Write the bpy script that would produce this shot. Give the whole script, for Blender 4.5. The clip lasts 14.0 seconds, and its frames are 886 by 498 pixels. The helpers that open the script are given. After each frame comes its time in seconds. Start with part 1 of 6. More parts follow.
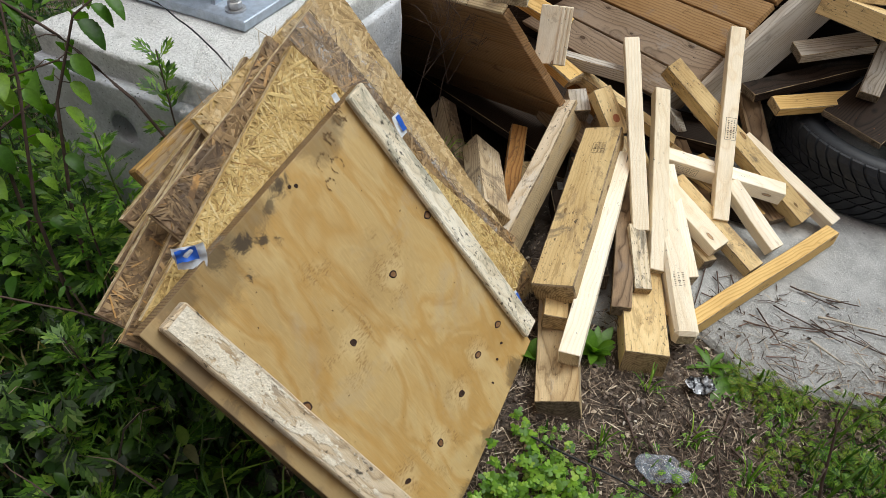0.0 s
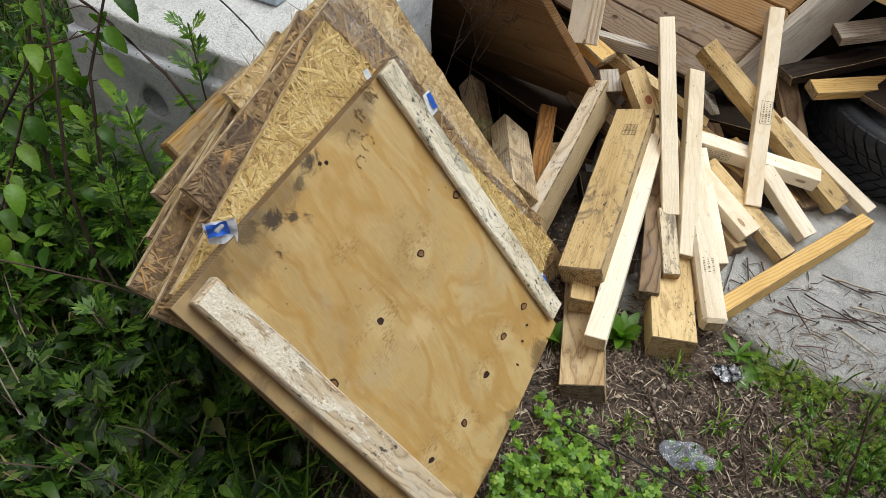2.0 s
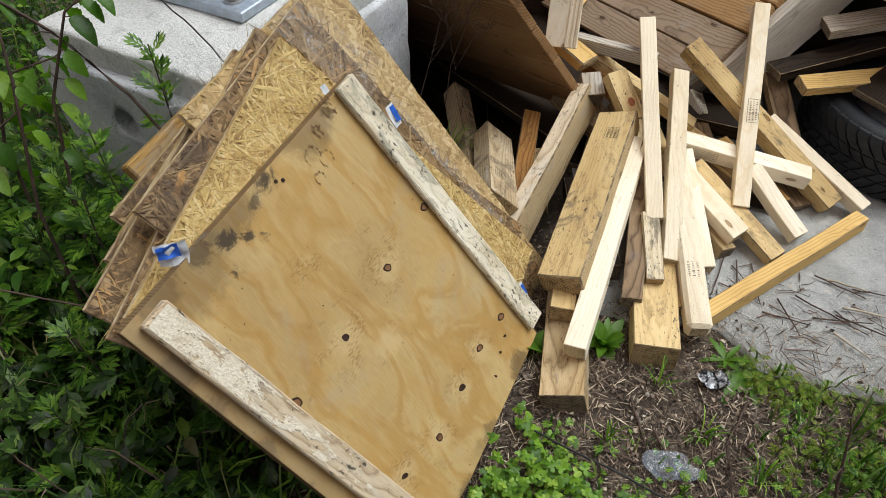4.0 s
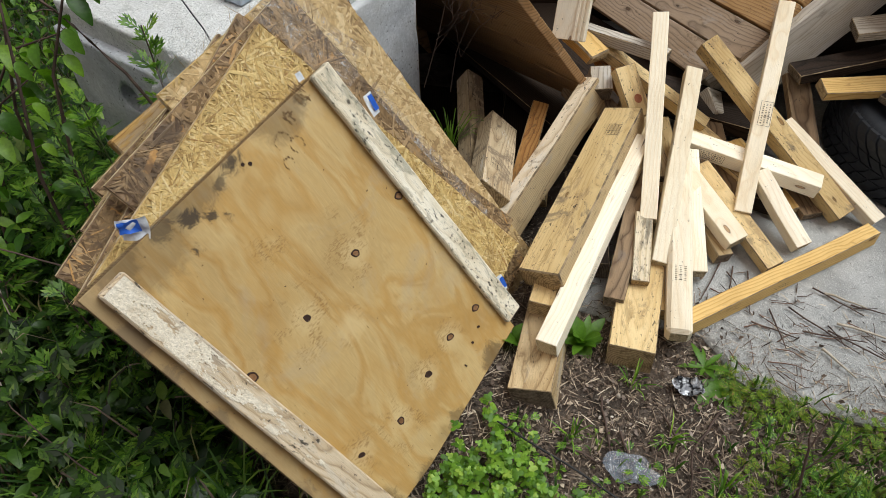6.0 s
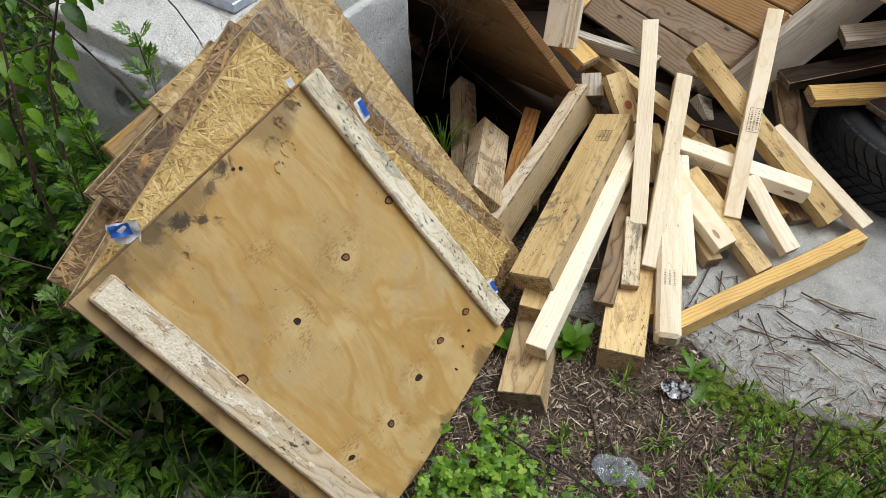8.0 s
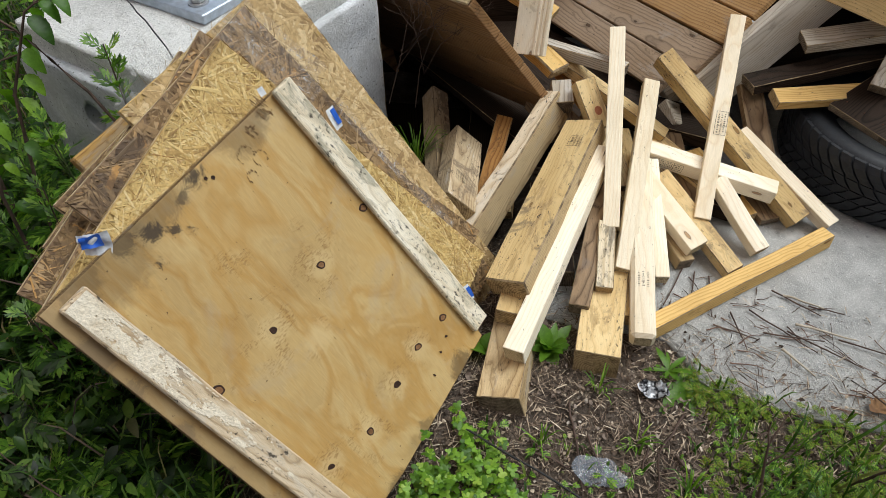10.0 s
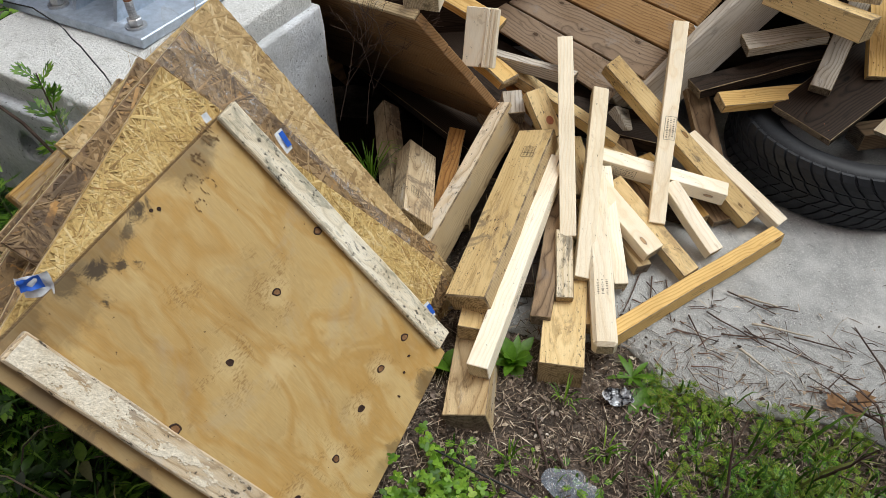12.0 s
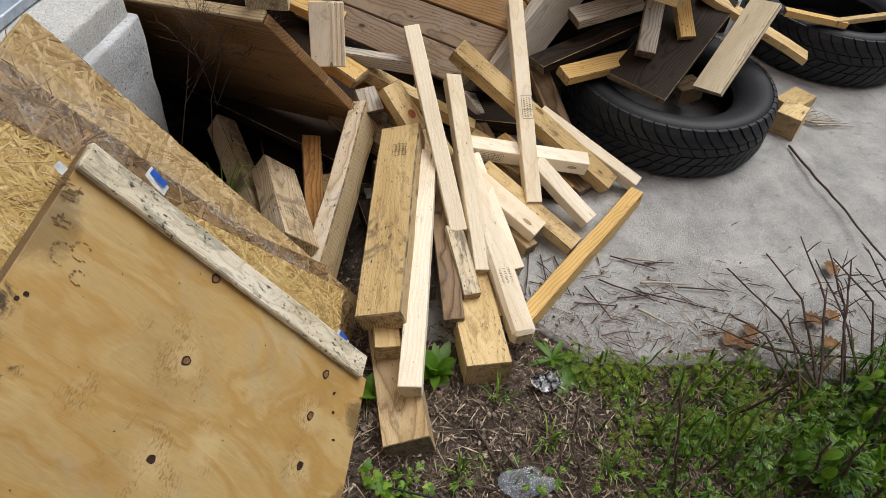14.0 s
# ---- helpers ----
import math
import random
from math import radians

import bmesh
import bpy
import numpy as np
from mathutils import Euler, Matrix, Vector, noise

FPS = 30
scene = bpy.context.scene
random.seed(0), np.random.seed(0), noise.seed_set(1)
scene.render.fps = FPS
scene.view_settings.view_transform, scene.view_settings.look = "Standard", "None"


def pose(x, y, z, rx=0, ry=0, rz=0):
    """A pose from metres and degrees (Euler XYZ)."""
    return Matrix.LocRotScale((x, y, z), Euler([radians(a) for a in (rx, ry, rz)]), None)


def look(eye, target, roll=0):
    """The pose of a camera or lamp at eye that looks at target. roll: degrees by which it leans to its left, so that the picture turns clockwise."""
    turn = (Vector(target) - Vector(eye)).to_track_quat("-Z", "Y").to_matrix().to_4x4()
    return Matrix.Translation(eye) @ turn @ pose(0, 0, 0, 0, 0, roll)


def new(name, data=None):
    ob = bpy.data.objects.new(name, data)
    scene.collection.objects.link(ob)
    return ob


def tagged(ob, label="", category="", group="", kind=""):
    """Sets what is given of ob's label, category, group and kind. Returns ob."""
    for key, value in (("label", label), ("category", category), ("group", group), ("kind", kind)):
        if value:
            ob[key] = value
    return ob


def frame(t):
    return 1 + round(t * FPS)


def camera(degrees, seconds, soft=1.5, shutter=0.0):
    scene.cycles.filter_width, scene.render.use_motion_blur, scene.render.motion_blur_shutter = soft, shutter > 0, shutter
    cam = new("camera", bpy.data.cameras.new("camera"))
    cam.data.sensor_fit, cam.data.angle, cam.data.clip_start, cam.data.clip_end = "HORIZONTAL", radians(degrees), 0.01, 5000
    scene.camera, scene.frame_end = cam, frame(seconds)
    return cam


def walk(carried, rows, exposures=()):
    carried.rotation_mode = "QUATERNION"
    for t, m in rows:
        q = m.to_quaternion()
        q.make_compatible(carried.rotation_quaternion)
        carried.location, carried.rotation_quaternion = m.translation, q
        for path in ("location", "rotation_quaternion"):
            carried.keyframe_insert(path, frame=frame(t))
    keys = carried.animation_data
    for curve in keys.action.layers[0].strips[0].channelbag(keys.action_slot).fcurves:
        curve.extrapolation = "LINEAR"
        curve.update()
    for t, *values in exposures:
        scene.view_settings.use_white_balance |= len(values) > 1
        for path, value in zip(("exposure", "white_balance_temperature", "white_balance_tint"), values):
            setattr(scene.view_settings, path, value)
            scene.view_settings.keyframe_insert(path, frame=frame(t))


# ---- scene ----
cam = camera(65.5, 14.0, soft=0.3)
PATH = [
    (0, (0.018, -0.014, 1.147), (0.036, 1.418, -0.248), 3.4),
    (0.5, (0.019, -0.017, 1.144), (0.02, 1.409, -0.259), 2.6),
    (1, (0.01, -0.016, 1.142), (-0.039, 1.391, -0.278), 2.5),
    (1.5, (0.006, -0.014, 1.146), (-0.057, 1.377, -0.29), 2.8),
    (2, (0.004, -0.009, 1.141), (-0.032, 1.38, -0.298), 3.1),
    (2.5, (0.01, -0.006, 1.138), (-0.013, 1.384, -0.3), 2.6),
    (3, (0.021, 0.0, 1.142), (-0.006, 1.382, -0.303), 1.9),
    (3.5, (0.042, 0.006, 1.142), (0.008, 1.394, -0.298), 1.2),
    (4, (0.093, 0.017, 1.144), (-0.007, 1.409, -0.289), -0.4),
    (6.5, (0.253, 0.036, 1.172), (-0.015, 1.356, -0.306), -1.8),
    (7, (0.254, 0.03, 1.17), (-0.008, 1.357, -0.304), -1.7),
    (7.5, (0.263, 0.028, 1.176), (-0.003, 1.364, -0.288), -1.9),
    (9.8, (0.259, 0.015, 1.163), (0.044, 1.387, -0.276), -1.1),
    (10, (0.269, 0.014, 1.169), (0.065, 1.394, -0.265), -1.2),
    (10.5, (0.276, 0.013, 1.17), (0.087, 1.399, -0.26), -1.4),
    (11, (0.288, 0.016, 1.177), (0.107, 1.409, -0.248), -1.6),
    (11.5, (0.292, 0.023, 1.179), (0.108, 1.411, -0.249), -2.1),
    (12, (0.269, 0.041, 1.174), (0.181, 1.444, -0.249), -0.5),
    (12.5, (0.128, 0.094, 1.116), (0.215, 1.534, -0.269), 1.5),
    (13, (0.053, 0.151, 1.134), (0.159, 1.518, -0.321), 2.8),
    (13.5, (0.073, 0.168, 1.142), (0.433, 1.492, -0.314), 5.6),
    (14, (0.076, 0.157, 1.129), (0.568, 1.472, -0.295), 6.2),
]
# the clip's own exposure and white balance: a little darker and warmer towards the end
EXPOSURES = [(0.0, 1.18, 6550, 10.5), (11.5, 1.18, 6520, 10.5), (12.5, 1.1, 6680, 13.0), (14.0, 1.0, 6800, 15.0)]
walk(cam, [(t, look(eye, target, roll)) for t, eye, target, roll in PATH], EXPOSURES)

# ---- world and light ----
world = bpy.data.worlds.new("sky")
scene.world = world
world.use_nodes = True
wn = world.node_tree
bg = wn.nodes["Background"]
sky = wn.nodes.new("ShaderNodeTexSky")
sky.sky_type = "NISHITA"
sky.sun_disc = False
sky.sun_elevation = radians(62)
sky.sun_rotation = radians(215)
sky.dust_density = 5.0
sky.air_density = 0.6
sky.ozone_density = 0.4
wn.links.new(sky.outputs[0], bg.inputs[0])
bg.inputs[1].default_value = 0.021
sun_data = bpy.data.lights.new("sun", "SUN")
sun_data.energy = 1.68
sun_data.angle = radians(50)
sun_data.color = (0.955, 1.0, 1.0)
sun = new("sun", sun_data)
sun.matrix_world = look((1.7, 1.5, 3.0), (0.15, 0.9, 0.0))


# ---- node helpers ----
def nodes_of(name, rough=0.7, metal=0.0, spec=0.3):
    mat = bpy.data.materials.new(name)
    mat.use_nodes = True
    nt = mat.node_tree
    b = nt.nodes["Principled BSDF"]
    b.inputs["Roughness"].default_value = rough
    b.inputs["Metallic"].default_value = metal
    b.inputs["Specular IOR Level"].default_value = spec
    return mat, nt, b


def nd(nt, kind, **kw):
    n = nt.nodes.new("ShaderNode" + kind)
    for k, v in kw.items():
        n.inputs[k.replace("_", " ")].default_value = v
    return n


def ramp(nt, src, stops):
    n = nt.nodes.new("ShaderNodeValToRGB")
    e = n.color_ramp.elements
    while len(e) < len(stops):
        e.new(0.5)
    for el, (p, c) in zip(e, stops):
        el.position = p
        el.color = (*c, 1) if len(c) == 3 else c
    nt.links.new(src, n.inputs[0])
    return n.outputs[0]


def gray(p, v):
    return (p, (v, v, v))


def mix(nt, fac, a, b, mode="MIX"):
    n = nt.nodes.new("ShaderNodeMix")
    n.data_type = "RGBA"
    n.blend_type = mode
    for sock, val in ((n.inputs[0], fac), (n.inputs[6], a), (n.inputs[7], b)):
        if isinstance(val, (int, float)):
            sock.default_value = val
        elif isinstance(val, tuple):
            sock.default_value = (*val, 1)
        else:
            nt.links.new(val, sock)
    return n.outputs[2]


def bump(nt, b, height, strength=0.4, dist=0.002):
    n = nd(nt, "Bump", Strength=strength, Distance=dist)
    nt.links.new(height, n.inputs["Height"])
    nt.links.new(n.outputs[0], b.inputs["Normal"])


def coords(nt, scale=(1, 1, 1), vary=True):
    """Object coordinates, shifted at random from object to object."""
    tc = nt.nodes.new("ShaderNodeTexCoord")
    out = tc.outputs["Object"]
    if vary:
        info = nt.nodes.new("ShaderNodeObjectInfo")
        m = nt.nodes.new("ShaderNodeVectorMath")
        m.operation = "MULTIPLY_ADD"
        comb = nt.nodes.new("ShaderNodeCombineXYZ")
        for i in range(3):
            nt.links.new(info.outputs["Random"], comb.inputs[i])
        nt.links.new(comb.outputs[0], m.inputs[0])
        m.inputs[1].default_value = (37.0, 11.0, 23.0)
        nt.links.new(out, m.inputs[2])
        out = m.outputs[0]
    mp = nt.nodes.new("ShaderNodeMapping")
    mp.inputs["Scale"].default_value = scale
    nt.links.new(out, mp.inputs[0])
    return mp.outputs[0]


def noise_tex(nt, vec, scale, detail=5, rough=0.55, dist=0.0):
    n = nd(nt, "TexNoise", Scale=scale, Detail=detail, Roughness=rough, Distortion=dist)
    nt.links.new(vec, n.inputs["Vector"])
    return n.outputs["Fac"]


def math_node(nt, op, a, b=None, c=None):
    n = nt.nodes.new("ShaderNodeMath")
    n.operation = op
    for sock, val in zip(n.inputs, (a, b, c)):
        if isinstance(val, (int, float)):
            sock.default_value = val
        elif val is not None:
            nt.links.new(val, sock)
    return n.outputs[0]


def ring_field(nt, spacing, bend=1.0, knots=None):
    """Growth rings of a log whose pith runs along the local x, a little outside the piece: 0 to 1 across each ring."""
    tc = nt.nodes.new("ShaderNodeTexCoord")
    sep = nt.nodes.new("ShaderNodeSeparateXYZ")
    nt.links.new(tc.outputs["Object"], sep.inputs[0])
    rnd = nt.nodes.new("ShaderNodeObjectInfo").outputs["Random"]
    rnd2 = math_node(nt, "FRACT", math_node(nt, "MULTIPLY", rnd, 17.31))
    slow = noise_tex(nt, coords(nt, (1, 0.6, 0.6)), 5.5, 3, 0.5)
    slow2 = noise_tex(nt, coords(nt, (1.3, 0.8, 0.8)), 8, 2, 0.5)
    y = math_node(nt, "ADD", sep.outputs[1], math_node(nt, "MULTIPLY_ADD", rnd, 0.09, -0.045))
    y = math_node(nt, "ADD", y, math_node(nt, "MULTIPLY_ADD", slow, 0.035 * bend, -0.0175 * bend))
    z = math_node(nt, "ADD", sep.outputs[2], math_node(nt, "MULTIPLY_ADD", rnd2, 0.07, 0.012))
    z = math_node(nt, "ADD", z, math_node(nt, "MULTIPLY_ADD", slow2, 0.03 * bend, -0.015 * bend))
    r = math_node(nt, "SQRT", math_node(nt, "ADD", math_node(nt, "MULTIPLY", y, y), math_node(nt, "MULTIPLY", z, z)))
    r = math_node(nt, "MULTIPLY_ADD", sep.outputs[0], 0.03, r)
    if knots is not None:
        r = math_node(nt, "ADD", r, knots)
    return math_node(nt, "FRACT", math_node(nt, "MULTIPLY", r, 1 / spacing))


def wood(name, light, mid, dark, weather=(0.3, 0.28, 0.25), aged=0.3, spots=0.25, rough=0.75, knots=True, grain=0.9, spacing=0.0052):
    """Sawn softwood with its grain along the local x: growth rings that bend round knots, saw marks, stains and checks."""
    mat, nt, b = nodes_of(name, rough, 0, 0.25)
    v = coords(nt)
    swell = None
    if knots:
        kv = coords(nt, (5.5, 15, 15))
        vor = nd(nt, "TexVoronoi", Scale=1.0, Randomness=1.0)
        nt.links.new(kv, vor.inputs["Vector"])
        kd = math_node(nt, "MULTIPLY_ADD", noise_tex(nt, v, 120, 3, 0.6), 0.05, math_node(nt, "SUBTRACT", vor.outputs["Distance"], 0.025))
        swell = ramp(nt, kd, [gray(0.04, 0.009), gray(0.12, 0.004), gray(0.24, 0.0)])
    ring = ring_field(nt, spacing, 0.45, swell)
    g = grain
    late = tuple(d * g + m * (1 - g) for d, m in zip(dark, mid))
    col = ramp(nt, ring, [(0.0, mid), (0.12, light), (0.5, light), (0.8, mid), (0.93, late), (1.0, mid)])
    broad = noise_tex(nt, coords(nt, (0.5, 1.6, 1.6)), 7, 4, 0.6, 0.4)
    col = mix(nt, min(0.9, 0.25 + 1.6 * aged), col, ramp(nt, broad, [(0.3, (0.8, 0.72, 0.6)), (0.5, (1.0, 0.97, 0.92)), (0.68, (1.1, 1.1, 1.1))]), "MULTIPLY")
    fibre = noise_tex(nt, coords(nt, (22, 420, 420)), 1.5, 4, 0.7)
    col = mix(nt, min(0.9, 0.2 + grain), col, ramp(nt, fibre, [gray(0.28, 0.78), gray(0.5, 0.99), gray(0.72, 1.13)]), "MULTIPLY")
    if knots:
        heart = ramp(nt, kd, [gray(0.05, 0.85), gray(0.062, 0.0)])
        rim = ramp(nt, kd, [gray(0.045, 0.0), gray(0.057, 0.9), gray(0.072, 0.0)])
        halo = ramp(nt, kd, [gray(0.07, 0.5), gray(0.15, 0.0)])
        col = mix(nt, halo, col, tuple(c * 0.85 for c in late))
        col = mix(nt, heart, col, (dark[0] * 0.6, dark[1] * 0.46, dark[2] * 0.36))
        col = mix(nt, rim, col, (dark[0] * 0.22, dark[1] * 0.18, dark[2] * 0.16))
    # weathered patches with torn outlines, drawn out along the grain
    w = noise_tex(nt, coords(nt, (0.5, 1.5, 1.5)), 13, 9, 0.8, 0.4)
    lo = 0.74 - 0.4 * aged
    col = mix(nt, ramp(nt, w, [gray(lo, 0.0), gray(lo + 0.05, 0.55 if aged > 0.05 else 0.1), gray(lo + 0.2, 0.85)]), col, weather)
    # grey grime rubbed into the fibres
    rub = noise_tex(nt, coords(nt, (6, 60, 60)), 2.2, 8, 0.8)
    lo = 0.66 - 0.12 * aged
    col = mix(nt, ramp(nt, rub, [gray(lo, 0.0), gray(lo + 0.05, 0.7)]), col, (dark[0] * 0.4, dark[1] * 0.4, dark[2] * 0.42))
    smear = noise_tex(nt, coords(nt, (1.0, 3.2, 3.2)), 9, 7, 0.7, 0.7)
    lo = 0.66 - 0.14 * aged
    col = mix(nt, ramp(nt, smear, [gray(lo, 0.0), gray(lo + 0.03, 0.4), gray(lo + 0.12, 0.6)]), col, tuple(c * 0.75 for c in dark))
    # black mould flecks, gathered in places
    s = noise_tex(nt, coords(nt, (0.6, 1, 1)), 150, 5, 0.75)
    where = noise_tex(nt, v, 14, 3, 0.6)
    lo = 0.735 - 0.16 * spots
    fl = math_node(nt, "MULTIPLY_ADD", where, 0.3, math_node(nt, "SUBTRACT", s, 0.15))
    col = mix(nt, ramp(nt, fl, [gray(lo, 0.0), gray(lo + 0.025, 0.9)]), col, (0.035, 0.03, 0.026))
    # drying checks along the grain
    ck = noise_tex(nt, coords(nt, (2.0, 90, 90)), 1.3, 2, 0.5, 0.1)
    col = mix(nt, ramp(nt, ck, [gray(0.755, 0.0), gray(0.775, 0.9)]), col, (0.03, 0.022, 0.016))
    info = nt.nodes.new("ShaderNodeObjectInfo")
    tone = ramp(nt, info.outputs["Random"], [(0.0, (0.86, 0.83, 0.77)), (0.5, (1.0, 0.98, 0.96)), (1.0, (1.06, 1.06, 1.06))])
    col = mix(nt, 1.0, col, tone, "MULTIPLY")
    nt.links.new(col, b.inputs["Base Color"])
    saw = noise_tex(nt, coords(nt, (420, 14, 14)), 1.0, 2, 0.5)
    bump(nt, b, mix(nt, 0.12, mix(nt, 0.5, fibre, w), saw), 0.8, 0.0025)
    return mat


def end_grain(name, light, dark):
    """A sawn end: growth rings, dirt in the saw's marks and radial checks."""
    mat, nt, b = nodes_of(name, 0.85, 0, 0.2)
    ring = ring_field(nt, 0.0052, 0.5)
    half = tuple((p + q) / 2 for p, q in zip(light, dark))
    col = ramp(nt, ring, [(0.0, half), (0.15, light), (0.55, light), (0.8, half), (0.93, dark), (1.0, half)])
    n = noise_tex(nt, coords(nt), 60, 8, 0.8)
    col = mix(nt, ramp(nt, n, [gray(0.47, 0.0), gray(0.62, 0.75)]), col, tuple(c * 0.35 for c in dark))
    f = noise_tex(nt, coords(nt, (1, 1, 0.3)), 420, 4, 0.7)
    col = mix(nt, 0.8, col, ramp(nt, f, [gray(0.3, 0.65), gray(0.7, 1.2)]), "MULTIPLY")
    nt.links.new(col, b.inputs["Base Color"])
    bump(nt, b, mix(nt, 0.5, n, f), 0.8, 0.0025)
    return mat


def patchy(name, stops, scale, rough=0.8, bump_s=0.4, dist=0.003, fine=60, speck=None, metal=0.0, vary=True, spec=0.3):
    """A surface mottled at two scales, with specks if asked."""
    mat, nt, b = nodes_of(name, rough, metal, spec)
    v = coords(nt, vary=vary)
    a = noise_tex(nt, v, scale, 8, 0.62, 0.3)
    f = noise_tex(nt, v, fine, 5, 0.7)
    col = ramp(nt, a, stops)
    col = mix(nt, 0.6, col, ramp(nt, f, [gray(0.3, 0.6), gray(0.7, 1.25)]), "MULTIPLY")
    if speck:
        sscale, lo, hi, colour = speck
        vor = nd(nt, "TexVoronoi", Scale=sscale)
        nt.links.new(v, vor.inputs["Vector"])
        keep = noise_tex(nt, v, sscale * 0.37, 2)
        m = mix(nt, 1.0, ramp(nt, vor.outputs["Distance"], [gray(lo, 1.0), gray(hi, 0.0)]), ramp(nt, keep, [gray(0.5, 0.0), gray(0.56, 1.0)]), "MULTIPLY")
        col = mix(nt, m, col, colour)
    nt.links.new(col, b.inputs["Base Color"])
    bump(nt, b, mix(nt, 0.5, a, f), bump_s, dist)
    return mat


def island_mat(name, stops, rough=0.6, trans=0.0, fine=90, spec=0.3):
    """Colour that changes from piece to piece of one mesh."""
    mat, nt, b = nodes_of(name, rough, 0, spec)
    geo = nt.nodes.new("ShaderNodeNewGeometry")
    col = ramp(nt, geo.outputs["Random Per Island"], stops)
    f = noise_tex(nt, coords(nt), fine, 4, 0.65)
    col = mix(nt, 0.65, col, ramp(nt, f, [gray(0.3, 0.62), gray(0.7, 1.2)]), "MULTIPLY")
    nt.links.new(col, b.inputs["Base Color"])
    if trans:
        t = nt.nodes.new("ShaderNodeBsdfTranslucent")
        nt.links.new(mix(nt, 1.0, col, (1.2, 1.35, 0.5), "MULTIPLY"), t.inputs[0])
        m = nt.nodes.new("ShaderNodeMixShader")
        m.inputs[0].default_value = trans
        nt.links.new(b.outputs[0], m.inputs[1])
        nt.links.new(t.outputs[0], m.inputs[2])
        nt.links.new(m.outputs[0], nt.nodes["Material Output"].inputs[0])
    bump(nt, b, f, 0.3, 0.001)
    return mat


# ---- materials ----
M_FRESH = wood("fresh_pine", (0.89, 0.8, 0.63), (0.87, 0.76, 0.57), (0.7, 0.52, 0.3), (0.7, 0.55, 0.35), aged=0.14, spots=0.25, grain=0.25)
M_WHITE = wood("pale_spruce", (0.9, 0.83, 0.69), (0.88, 0.79, 0.63), (0.66, 0.52, 0.34), (0.6, 0.49, 0.35), aged=0.26, spots=0.48, grain=0.22)
M_AMBER = wood("amber_pine", (0.68, 0.46, 0.18), (0.6, 0.38, 0.13), (0.36, 0.19, 0.06), (0.3, 0.2, 0.11), aged=0.26, spots=0.45, grain=0.45)
M_ORANGE = wood("orange_stained_wood", (0.42, 0.22, 0.07), (0.32, 0.15, 0.045), (0.14, 0.06, 0.02), (0.08, 0.045, 0.025), aged=0.45, spots=0.6, grain=0.6)
M_END = end_grain("sawn_end", (0.5, 0.37, 0.2), (0.25, 0.16, 0.08))
M_END_PALE = end_grain("pale_sawn_end", (0.68, 0.58, 0.4), (0.45, 0.34, 0.2))
M_ARRIS = patchy("worn_arris", [(0.35, (0.1, 0.07, 0.045)), (0.65, (0.42, 0.31, 0.18))], 45, 0.9, 0.6, 0.002, 220)
M_OLDAMBER = wood("weathered_amber_plank", (0.42, 0.27, 0.095), (0.34, 0.2, 0.065), (0.13, 0.075, 0.035), (0.36, 0.29, 0.2), aged=0.55, spots=0.6, grain=0.6)
M_BURNT = wood("stained_pale_plank", (0.92, 0.86, 0.7), (0.88, 0.79, 0.6), (0.45, 0.26, 0.1), (0.62, 0.45, 0.26), aged=0.34, spots=0.4, grain=0.3)
M_END_DARK = end_grain("weathered_end", (0.24, 0.19, 0.14), (0.1, 0.075, 0.05))
M_YELLOW = wood("yellow_pine", (0.72, 0.56, 0.3), (0.68, 0.51, 0.26), (0.42, 0.27, 0.11), (0.32, 0.22, 0.12), aged=0.5, spots=0.7, grain=0.3)
M_GREY = wood("weathered_wood", (0.5, 0.46, 0.4), (0.38, 0.34, 0.29), (0.18, 0.15, 0.12), (0.56, 0.54, 0.51), aged=0.45, spots=0.55, grain=0.7)
M_BROWN = wood("brown_wood", (0.26, 0.18, 0.11), (0.18, 0.125, 0.078), (0.1, 0.06, 0.035), (0.2, 0.16, 0.13), aged=0.4, spots=0.4)
M_CRATE = wood("crate_board", (0.43, 0.27, 0.125), (0.35, 0.21, 0.095), (0.17, 0.09, 0.04), (0.27, 0.2, 0.145), aged=0.52, spots=0.45, grain=0.6, spacing=0.007)
M_CRATE_GREY = wood("greyed_crate_board", (0.37, 0.28, 0.2), (0.29, 0.22, 0.16), (0.13, 0.095, 0.065), (0.38, 0.33, 0.28), aged=0.45, spots=0.5, grain=0.6, spacing=0.007)
M_CRATE_SIDE = wood("dark_crate_board", (0.34, 0.2, 0.095), (0.27, 0.155, 0.07), (0.11, 0.06, 0.03), (0.2, 0.14, 0.09), aged=0.45, spots=0.4, grain=0.5, spacing=0.007)
M_RAIL = wood("bleached_rail", (0.58, 0.55, 0.51), (0.5, 0.47, 0.43), (0.3, 0.27, 0.24), (0.62, 0.6, 0.58), aged=0.4, spots=0.2, grain=0.5, knots=False)
# the tyre's wet boards, and near-black boards that stand in for deep shade
M_DARK = wood("wet_wood_and_shade_fill", (0.034, 0.023, 0.017), (0.022, 0.015, 0.011), (0.01, 0.007, 0.005), (0.055, 0.04, 0.029), aged=0.3, spots=0.3, rough=0.65)
M_MOSS = wood("mouldy_pale_batten", (0.8, 0.76, 0.64), (0.74, 0.68, 0.54), (0.3, 0.27, 0.2), (0.27, 0.27, 0.21), aged=0.58, spots=0.9, grain=0.3)
M_CEMENT = wood("weathered_batten", (0.66, 0.56, 0.42), (0.56, 0.45, 0.31), (0.24, 0.16, 0.1), (0.64, 0.59, 0.5), aged=0.56, spots=0.8, grain=0.5)
M_CRUST = patchy("dry_cement", [(0.3, (0.55, 0.46, 0.33)), (0.45, (0.73, 0.65, 0.51)), (0.75, (0.82, 0.75, 0.62))], 30, 0.95, 0.8, 0.003, 260)
